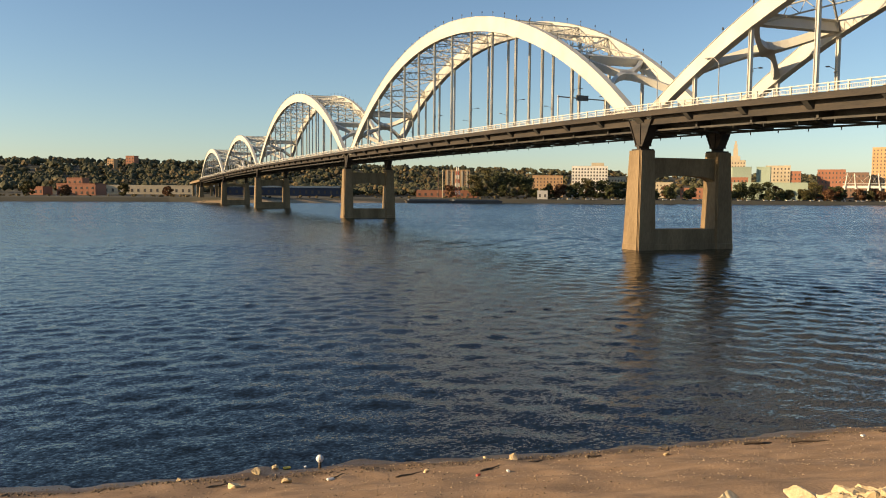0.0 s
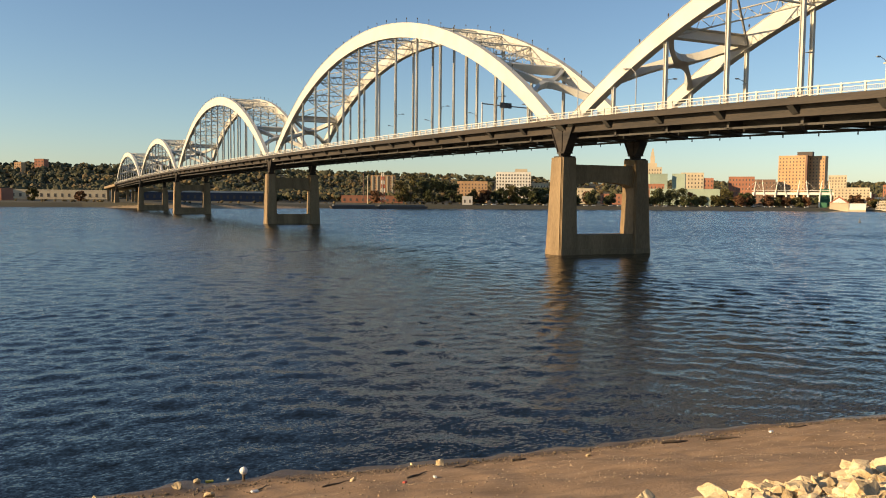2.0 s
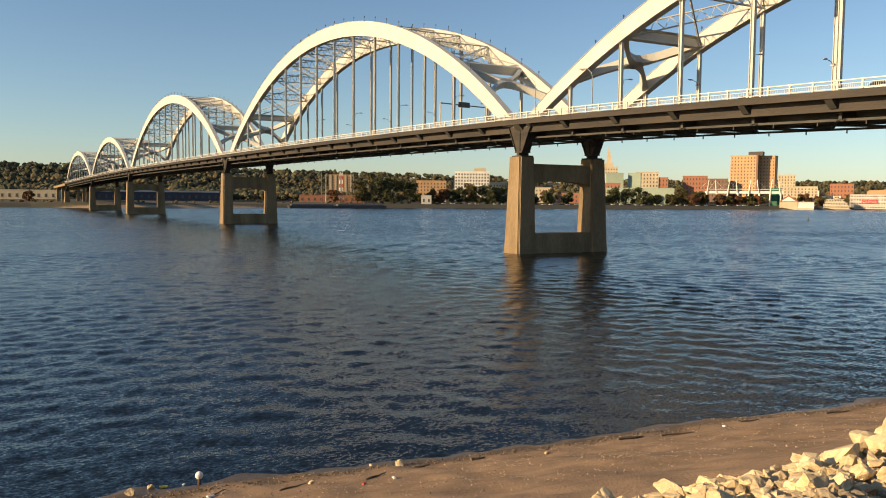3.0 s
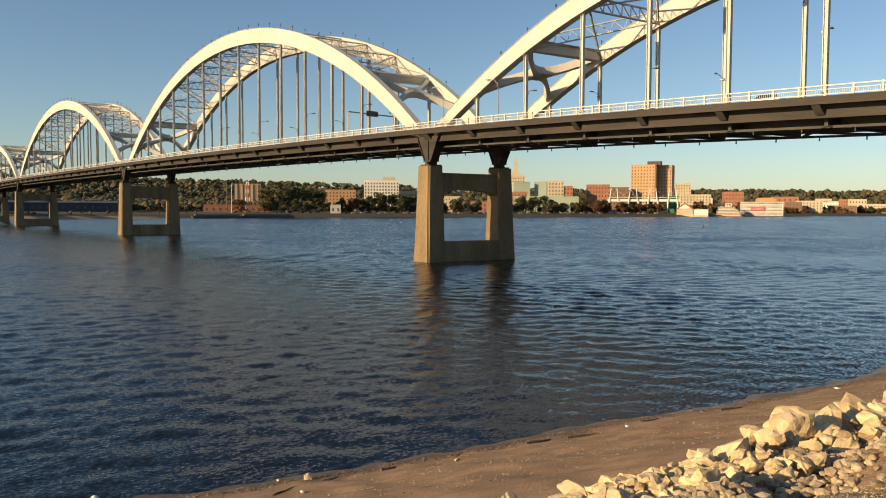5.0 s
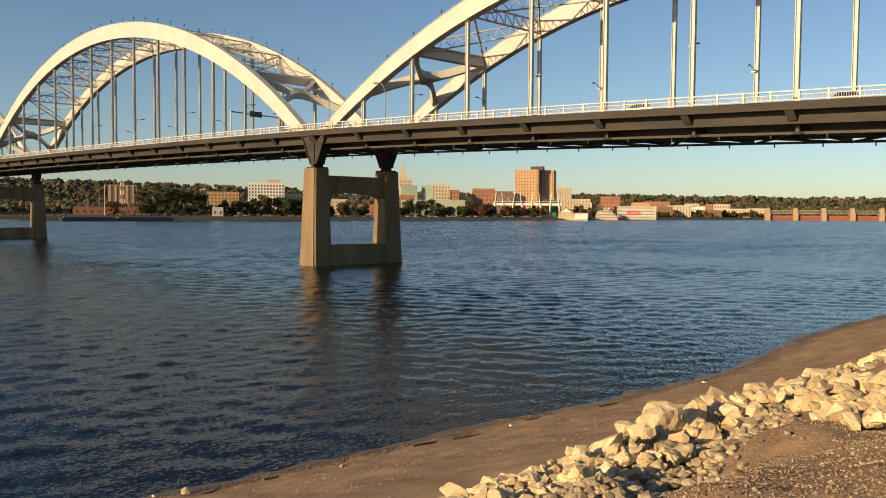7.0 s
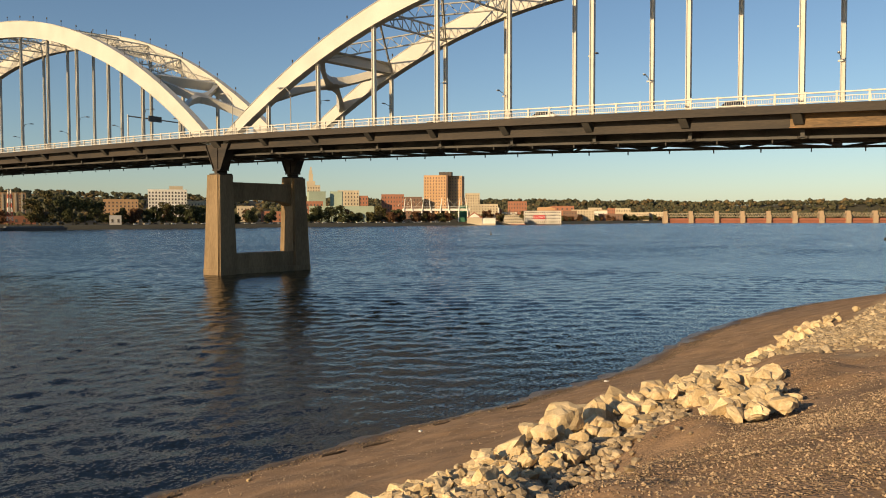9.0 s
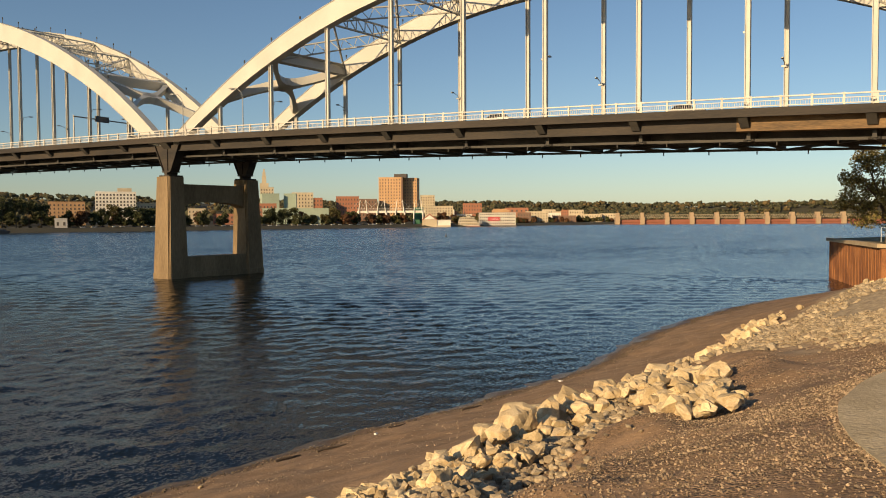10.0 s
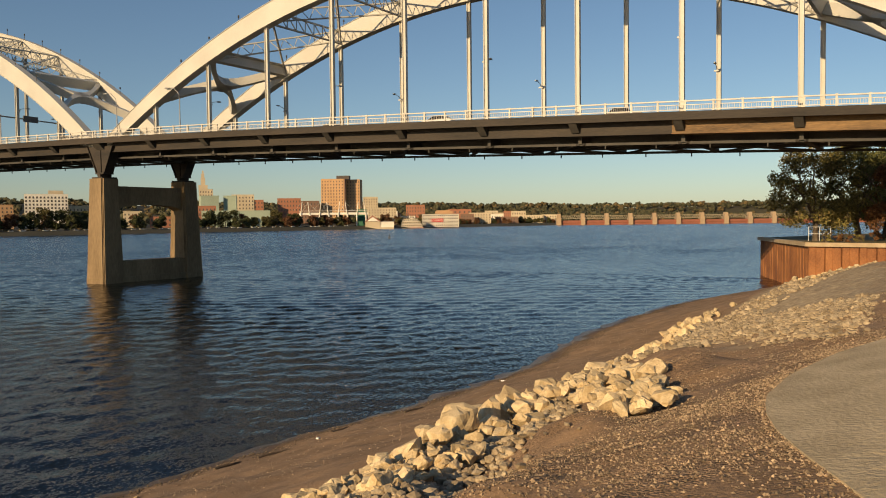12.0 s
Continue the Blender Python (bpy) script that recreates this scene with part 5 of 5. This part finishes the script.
fr = random.Random(9)
for k in range(100):   # street trees between the buildings
    x = fr.uniform(430, 1360) if k < 60 else fr.uniform(1000, 1400)
    y = float(np.interp(x, FAR_X, FAR_Y)) + fr.uniform(24, 95)
    m = fr.choice((FT, FT, FO, FR))
    low = 0.62 if x > 1000 else 1.0
    far_tree(x, y, low * fr.uniform(10, 18), low * fr.uniform(6, 9.5), m, {FT: "dark green street tree in the town", FO: "olive-yellow street tree in the town", FR: "rust-red autumn street tree in town"}[m], 300 + k)

WINDOW = mat("far_window", (0.07, 0.06, 0.05), (0.15, 0.13, 0.11), 0.2, 0.15, 0, 0, 3)


def wall_paint(name, c):
    return mat(name, tuple(v * 0.85 for v in c), tuple(min(1, v * 1.1) for v in c), 0.06, 0.85, 0, 0.1, 0.6)


BRICK, TANB, CREAM, MINT, WHITEB, ROOFD = wall_paint("far_red_brick", (0.35, 0.15, 0.085)), wall_paint("far_tan_brick", (0.50, 0.30, 0.15)), wall_paint("far_cream_wall", (0.52, 0.43, 0.29)), wall_paint("far_mint_glass", (0.34, 0.40, 0.30)), wall_paint("far_white_wall", (0.76, 0.71, 0.60)), wall_paint("far_dark_roof", (0.09, 0.075, 0.065))
NAVY = wall_paint("far_navy_wall", (0.045, 0.05, 0.075))
PALE, GREENS, BROWN = wall_paint("far_pale_roof", (0.5, 0.47, 0.42)), wall_paint("green_stair_mesh", (0.05, 0.16, 0.09)), wall_paint("far_brown_wall", (0.20, 0.12, 0.08))


def building(x, y, width, height, depth, wall, cols, rows, label, turn, top=None, base=None, win=(0.34, 0.42), name="far_building", parapet=True):
    """A block with a parapet, a roof plate and rows of window panes with sills on the river side and the sunny side."""
    g = max(float(ground_z(x, y)), 0) if base is None else base
    t = thing(name, label, "building", "buildings of the town across the river", (x, y, g), turn)
    bm = bmesh.new()
    box(bm, (-width / 2, 0, -3), (width / 2, depth, height))
    part("wall", bm, wall, t)
    bm = bmesh.new()
    for lo, hi in (((-width / 2, 0, 0), (width / 2, 0.5, 0)), ((-width / 2, depth - 0.5, 0), (width / 2, depth, 0)), ((-width / 2, 0, 0), (-width / 2 + 0.5, depth, 0)), ((width / 2 - 0.5, 0, 0), (width / 2, depth, 0))):
        box(bm, (lo[0] - 0.15, lo[1] - 0.15, height), (hi[0] + 0.15, hi[1] + 0.15, height + 0.9))
    part("parapet", bm, wall, t)
    bm = bmesh.new()
    box(bm, (-width / 2 + 0.5, 0.5, height), (width / 2 - 0.5, depth - 0.5, height + 0.15))
    part("roof", bm, top or ROOFD, t)
    if cols and rows:
        fw, fh = width / cols, (height - 1.0) / rows
        pane = bmesh.new()
        box(pane, (-fw * win[0] / 2, -0.12, -fh * win[1] / 2), (fw * win[0] / 2, 0.25, fh * win[1] / 2))
        box(pane, (-fw * win[0] / 2 - 0.15, -0.3, -fh * win[1] / 2 - 0.2), (fw * win[0] / 2 + 0.15, 0.2, -fh * win[1] / 2))
        me = bpy.data.meshes.new("window")
        pane.to_mesh(me)
        pane.free()
        me.materials.append(WINDOW)
        for i in range(cols):
            for j in range(rows):
                w = new("window", me)
                w.parent = t
                w.location = ((i + 0.5) * fw - width / 2, 0, (j + 0.55) * fh)
        side = max(2, round(depth / fw))
        for i in range(side):
            for j in range(rows):
                w = new("window", me)
                w.parent = t
                w.rotation_euler = (0, 0, radians(-90))
                w.location = (-width / 2, (i + 0.5) * depth / side, (j + 0.55) * fh)
    return t


def extra(t, name, lo, hi, material, label=""):
    bm = bmesh.new()
    box(bm, lo, hi)
    return part(name, bm, material, t, label)


building(-12, 765, 36, 9.5, 20, BRICK, 7, 2, "long low red brick works building by the river", -28)
building(-46, 765, 18, 6.5, 14, BRICK, 4, 1, "small red brick shed by the river", -30)
building(-14, 825, 16, 14, 12, BRICK, 3, 3, "dark red brick block behind the works", -30)
building(51, 804, 86, 8, 26, CREAM, 14, 1, "long pale-roofed warehouse near the levee", -22, PALE)
building(27, 1214, 10, 17, 10, TANB, 3, 5, "tan tower block on the wooded bluff", -35)
building(55, 1253, 14, 19, 12, BRICK, 3, 4, "brick school building on the wooded bluff", -35)
warehouse = building(167, 750, 121, 8, 24, NAVY, 20, 1, "long dark warehouse with a pale roof beside the bridge", -12, PALE)
extra(warehouse, "roof_edge", (-60.8, -0.6, 8.0), (60.8, 0.2, 9.6), PALE, "pale roof edge")
building(345, 740, 65, 7, 18, BRICK, 10, 1, "low red brick building by the levee", -25)
apt = building(408, 844, 30, 29, 16, TANB, 8, 9, "tan brick apartment tower with striped bays", -25)
for k in range(5):
    extra(apt, "bay", (-13.6 + 6 * k, -0.5, 0), (-11.8 + 6 * k, 0, 29), CREAM, "cream vertical bay")
building(480, 754, 35, 24, 20, TANB, 9, 6, "reddish brick riverside hotel", -32)
wh = building(552, 773, 43, 36, 20, WHITEB, 12, 9, "white office block with a grid of windows", -35, None, None, (0.5, 0.5))
extra(wh, "penthouse", (2, 4, 36), (17, 14, 41), CREAM)
building(598, 779, 22, 23, 16, CREAM, 6, 4, "tan low office building in town", -37)
building(618, 715, 20, 18, 14, CREAM, 5, 4, "cream building seen between the columns of the pier", -40)
building(649, 697, 34, 12, 14, BRICK, 7, 2, "low brick building behind the park trees", -42)
mint = building(728, 703, 22, 38, 24, MINT, 0, 0, "pale mint-green glass museum block", -40)
building(751, 691, 16, 38.5, 20, MINT, 0, 0, "pale mint-green glass museum wing", -50)
building(726, 659, 83, 19.5, 22, MINT, 0, 0, "long low mint-green museum base", -47)
building(817, 728, 30, 41, 18, CREAM, 7, 8, "cream stone office building in town", -48)
building(832, 713, 13, 34, 14, BRICK, 3, 6, "narrow red brick building in town", -49)
building(880, 698, 33, 37, 20, BRICK, 8, 6, "brown brick mill building", -51)
building(955, 717, 28, 34, 16, BROWN, 6, 5, "brown office building in the town", -53)
orn = building(858, 836, 20, 50, 18, CREAM, 5, 10, "cream stone tower with a stepped spire", -45)
for w, a, b in ((13, 50, 57), (6.5, 57, 68), (4.5, 68, 74), (2.4, 74, 79)):
    extra(orn, "stepped_top", (-7 - w / 2 + 3, 6 - w / 2, a), (-7 + w / 2 + 3, 6 + w / 2, b), CREAM)
hotel = building(990, 700, 36, 69, 24, TANB, 8, 14, "tall tan brick hotel tower", -66)
building(1017, 684, 30, 69, 24, TANB, 7, 14, "second wing of the tall tan brick hotel", -66)
extra(hotel, "penthouse", (6, 4, 69), (26, 16, 75), ROOFD)
# brown strip proud of the wall: the recess's shade put into colour
extra(hotel, "stair_recess", (18, -0.3, 0), (20.5, 6, 70), BROWN, "brown strip for the shaded recess")
building(1118, 711, 25, 43, 14, CREAM, 6, 9, "cream apartment block in the town", -57)
building(995, 612, 43, 25, 18, CREAM, 10, 6, "beige parking and hotel block", -58)
building(1121, 528, 22, 16, 14, BROWN, 5, 3, "brown building on the riverfront", -64)
building(1161, 553, 30, 15, 16, BRICK, 7, 3, "brick building on the riverfront", -64)
building(1199, 541, 38, 18, 18, CREAM, 8, 4, "beige block on the riverfront", -65)
building(1265, 517, 13, 21, 14, BRICK, 4, 4, "red brick tower block by the river", -67)
building(1348, 501, 42, 14, 14, CREAM, 9, 3, "long cream building by the river", -69)
building(1375, 477, 29, 15, 14, CREAM, 6, 3, "tan building by the dam", -70)
building(1241, 508, 40, 11, 12, BROWN, 8, 2, "low dark shed by the river", -66)
building(1067, 594, 30, 30, 16, BRICK, 7, 5, "brick block behind the riverfront", -60)
building(418, 666, 10.5, 8, 9, PALE, 2, 1, "small grey pump house by the river", -32)
building(700, 687, 30, 25, 14, BRICK, 7, 4, "brick block beside the museum", -45)

# low blocks of the town behind the boats
tb = random.Random(31)
for k in range(16):
    x = 1040 + 23 * k + tb.uniform(-6, 6)
    y = float(np.interp(x, FAR_X, FAR_Y)) + tb.uniform(75, 190)
    wall, lab = tb.choice(((CREAM, "low cream block in the town"), (TANB, "low tan brick block in town"), (BRICK, "low red brick block in town"), (WHITEB, "low white-walled block in the town")))
    building(x, y, tb.uniform(20, 42), tb.uniform(12, 24), 14, wall, tb.randint(5, 9), tb.randint(2, 4), lab, -62, PALE)

# lattice tower with red and white bands, and a pole beside it
REDW = [wall_paint("tower_red", (0.45, 0.08, 0.05)), WHITEB]
lt = thing("lattice_tower", "slender red and white banded lattice tower", "tower", at=(342, 708, 4), turn=-25)
for k in range(8):
    a, b = 4 * k, 4 * k + 4
    wa, wb = 2.4 - 0.18 * k, 2.4 - 0.18 * (k + 1)
    bm = bmesh.new()
    for sx in (-1, 1):
        for sy in (-1, 1):
            beam(bm, (sx * wa, sy * wa, a), (sx * wb, sy * wb, b), 0.5, 0.5)
        beam(bm, (-sx * wa, -wa, a), (sx * wb, -wb, b), 0.32, 0.32)
        beam(bm, (-sx * wa, wa, a), (sx * wb, wb, b), 0.32, 0.32)
    tagged(part("tower_section", bm, REDW[k % 2], lt), kind="stuff")
for x, y, h, w, m in ((323, 714, 31, 0.42, BROWN), (327, 712, 29, 0.5, CREAM)):
    bm = bmesh.new()
    tube(bm, [(0, 0, -1), (0, 0, h)], [w, w * 0.6], 8)
    ob = part("chimney_pole", bm, m, None)
    ob.location = (x, y, float(ground_z(x, y)))
    tagged(ob, "tall slender brown pole on the levee" if m == BROWN else "tall slender cream pole on the levee", "pole", "poles on the levee")

# footbridge with slanting masts
fb = thing("footbridge", "white cable-stayed footbridge with slanting masts", "footbridge", at=(848, 598, 4), turn=-54)
extra(fb, "walkway", (-46, -2, 15.5), (46, 2, 18.5), WHITEB)
extra(fb, "walkway_roof", (-46, -2.4, 20.5), (46, 2.4, 21.2), PALE)
for k in range(8):
    x = -44 + 12.4 * k
    bm = bmesh.new()
    tube(bm, [(x, -3, 0), (x + 0.5, -3, 16)], [0.9, 0.8], 8)
    part("column", bm, WHITEB, fb)
    bm = bmesh.new()
    lean = -2.5 if k % 2 else 2.5
    tube(bm, [(x, -3, 12), (x + lean, -3, 33)], [0.9, 0.35], 8)
    part("mast", bm, WHITEB, fb)
    bm = bmesh.new()
    for q in (-9, 9):
        beam(bm, (x + lean, -3, 32), (x + q, -2.4, 21), 0.14, 0.14)
    part("stay", bm, WHITEB, fb)
building(885, 578, 14, 22, 10, GREENS, 0, 0, "green mesh-clad stair tower", -56)

# landing stage and boats
REDTRIM = wall_paint("red_trim", (0.32, 0.13, 0.085))
bh = thing("boathouse", "white floating boathouse with a red-trimmed gable", "boathouse", at=(861, 542, 0), turn=-57)
extra(bh, "hull", (-14, 0, -1), (26, 14, 2.2), CREAM)
extra(bh, "lower_hall", (-12, 2, 2.2), (8, 12, 10), CREAM, "cream boarded hall")
extra(bh, "upper_hall", (4, 3, 2.2), (26, 12, 9), WHITEB)
bm = bmesh.new()
sheet(bm, [(-13, 10), (-2, 18), (9, 10)], 1.0, 13, 1)
part("gable_roof", fixed(bm), REDTRIM, bh, "red-trimmed gable roof")
bm = bmesh.new()
sheet(bm, [(-10, 10.3), (-2, 16), (6, 10.3)], 0.7, 1.0, 1)
part("gable_face", fixed(bm), WHITEB, bh)
extra(bh, "upper_roof", (3.5, 2.5, 9), (26.5, 12.5, 9.8), PALE)
yb = thing("excursion_boat", "yellow and white tiered excursion boat at the landing", "boat", at=(931, 524, 0), turn=-60)
for z, a, b in ((1.2, -15, 15), (5.2, -14.5, 13), (9.2, -13, 9), (13.2, -4, 3)):
    extra(yb, "deck", (a - 0.6, 0, z), (b + 0.6, 9, z + 0.35), WHITEB)
    extra(yb, "cabin", (a + 1, 1.6, z + 0.35), (b - 1, 8, z + 4.0), CREAM)
    extra(yb, "rail", (a - 0.4, 0.05, z + 1.3), (b + 0.4, 0.2, z + 1.5), WHITEB)
    for k in range(int((b - a) / 3)):
        extra(yb, "window", (a + 1.8 + 3 * k, 1.5, z + 1.5), (a + 3.5 + 3 * k, 1.6, z + 3.0), WINDOW)
        extra(yb, "stanchion", (a + 3 * k, 0.1, z + 0.35), (a + 3 * k + 0.22, 0.32, z + 4.0), WHITEB)
for k in (-8.5, -5.5):
    bm = bmesh.new()
    tube(bm, [(k, 4, 13), (k, 4, 20), (k, 4, 20.3), (k, 4, 21)], [0.6, 0.6, 0.95, 0.8], 10)
    part("funnel", bm, ROOFD, yb, "dark funnel")
extra(yb, "hull", (-16, -0.5, -1), (16, 9.5, 1.2), REDTRIM)
cb = thing("casino_boat", "white three-storey casino boat with a red sign", "boat", at=(979, 504, 0), turn=-62)
extra(cb, "hull", (-28, -0.6, -1), (28, 14, 1.4), ROOFD)
for j in range(4):
    extra(cb, "cabin", (-26, 1, 1.4 + 4.6 * j), (26, 13, 1.4 + 4.6 * j + 3.9), WHITEB)
    extra(cb, "deck", (-27, 0, 1.4 + 4.6 * j + 3.9), (27, 14, 1.4 + 4.6 * (j + 1)), PALE)
    for k in range(17):
        extra(cb, "window", (-25 + 3 * k, 0.9, 1.4 + 4.6 * j + 1.1), (-23 + 3 * k, 1.0, 1.4 + 4.6 * j + 3.1), WINDOW)
    extra(cb, "rail", (-26.8, 0.02, 1.4 + 4.6 * j + 1.1), (26.8, 0.16, 1.4 + 4.6 * j + 1.3), WHITEB)
    for k in range(22):
        extra(cb, "stanchion", (-26.5 + 2.5 * k, 0.1, 1.4 + 4.6 * j), (-26.2 + 2.5 * k, 0.4, 1.4 + 4.6 * j + 3.9), WHITEB)
extra(cb, "sign_board", (-13, -0.5, 8.2), (4, -0.1, 13.2), wall_paint("sign_red", (0.5, 0.02, 0.03)), "red sign board")
curve = bpy.data.curves.new("sign_word", "FONT")
curve.body, curve.size, curve.extrude, curve.align_x = "CASINO", 4.2, 0.05, "CENTER"
curve.materials.append(WHITEB)
word = new("sign_word", curve)
word.parent = cb
word.matrix_basis = pose(-4.5, -0.6, 9.2, 90, 0, 0)

# a small buoy in the river
by = thing("buoy", "small dark buoy floating in the river", "buoy", at=(366.0, 221.0, 0))
bm = bmesh.new()
tube(bm, [(0, 0, -0.5), (0, 0, 0.8), (0, 0, 0.9), (0, 0, 2.4)], [0.6, 0.6, 0.25, 0.2], 10)
part("float", bm, SIGNDARK, by)

# dark barge hulls near the bridge, added where the bank lies in shade
for x, y, turn, l in ((330, 643, -12, 46), (283, 647, -12, 40)):
    bg = thing("barge", "dark barge standing in for the shaded bank", "barge", "barges at the far bank", (x, y, 0), turn)
    bm = bmesh.new()
    sheet(bm, [(-l / 2, -0.5), (l / 2, -0.5), (l / 2 + 2, 2.4), (-l / 2 - 2, 2.4)], -5, 5, 1)
    part("hull", fixed(bm), ROOFD, bg)
    extra(bg, "cover", (-l / 2 + 1, -4, 2.4), (l / 2 - 1, 4, 3.6), SIGNDARK)

# parked cars along the far riverfront
lot = [thing("parked_car", "", "car") for k in range(2)]
for c, m in zip(lot, (WHITEB, CARPAINTS[0])):
    extra(c, "body", (-2.2, -0.9, 0.3), (2.2, 0.9, 0.95), m)
    extra(c, "cabin", (-1.3, -0.8, 0.95), (1.0, 0.8, 1.5), CARGLASS)
for k in range(44):
    x = 420 + 9.5 * k + wr.uniform(-2, 2)
    y = float(np.interp(x, FAR_X, FAR_Y)) + 19
    ob = copy_thing(lot[0 if k % 3 else 1], pose(x, y, float(ground_z(x, y)), 0, 0, -13))
    tagged(ob, "white parked car by the far riverfront" if k % 3 else "dark parked car by the far riverfront", "car", "parked cars along the far riverfront")
for c in lot:
    for o in (*c.children_recursive, c):
        bpy.data.objects.remove(o)

# the roller-gate dam upstream
DAMSTONE = wall_paint("dam_stone", (0.40, 0.29, 0.18))
GATE = wall_paint("gate_red", (0.27, 0.10, 0.06))
DAMSTEEL = wall_paint("dam_truss", (0.30, 0.25, 0.17))
dam_a, dam_dir = Vector((1308, 444, 0)), Vector((0.454, -0.891, 0))
dam_turn = math.degrees(math.atan2(dam_dir.y, dam_dir.x))
dam = thing("dam", "roller-gate dam with stone piers, red gates and a lattice service bridge", "dam", at=dam_a, turn=dam_turn)
PITCH = 42.7
for k in range(14):
    u = 8 + PITCH * k
    p = extra(dam, "pier", (u - 3.6, -6, -2), (u + 3.6, 10, 13), DAMSTONE)
    extra(dam, "pier_house", (u - 2.8, -4, 13), (u + 2.8, 6, 20.5), DAMSTONE)
    if k < 13:
        bm = bmesh.new()
        tube(bm, [(u + 3.6, 2, 5), (u + PITCH - 3.6, 2, 5)], [3.4, 3.4], 12)
        box(bm, (u + 3.6, -0.6, -1), (u + PITCH - 3.6, 0.6, 7))
        part("roller_gate", bm, GATE, dam, "red steel roller gate")
        bm = bmesh.new()
        lattice(bm, (u + 2.8, -2, 16.5), (u + PITCH - 2.8, -2, 16.5), (0, 0, 1), 5.2, 9, 0.8, 0.55)
        part("truss", bm, DAMSTEEL, dam, "lattice service bridge")

# the approach of the bridge on the far bank
bm = bmesh.new()
deck_strip(bm, PIER_Y[4] + 0.3, 745, XN - 1.8, XF + 1.8, 1.1, 3.0, 10)
ap = part("approach", fixed(askew(bm)), CONCRETE, None)
tagged(ap, "concrete approach viaduct on the far bank", "viaduct", kind="structure")
for y in range(700, 745, 32):
    bm = bmesh.new()
    for x in (XN, XF):
        box(bm, (x - 1, y - 1, 0), (x + 1, y + 1, rail_top(y) - 3.0))
    box(bm, (XN - 1, y - 1.2, rail_top(y) - 4.8), (XF + 1, y + 1.2, rail_top(y) - 3.0))
    ob = part("approach_pier", fixed(askew(bm)), CONCRETE, None)
    tagged(ob, "concrete bent under the approach viaduct", "bridge pier", "bents of the approach")
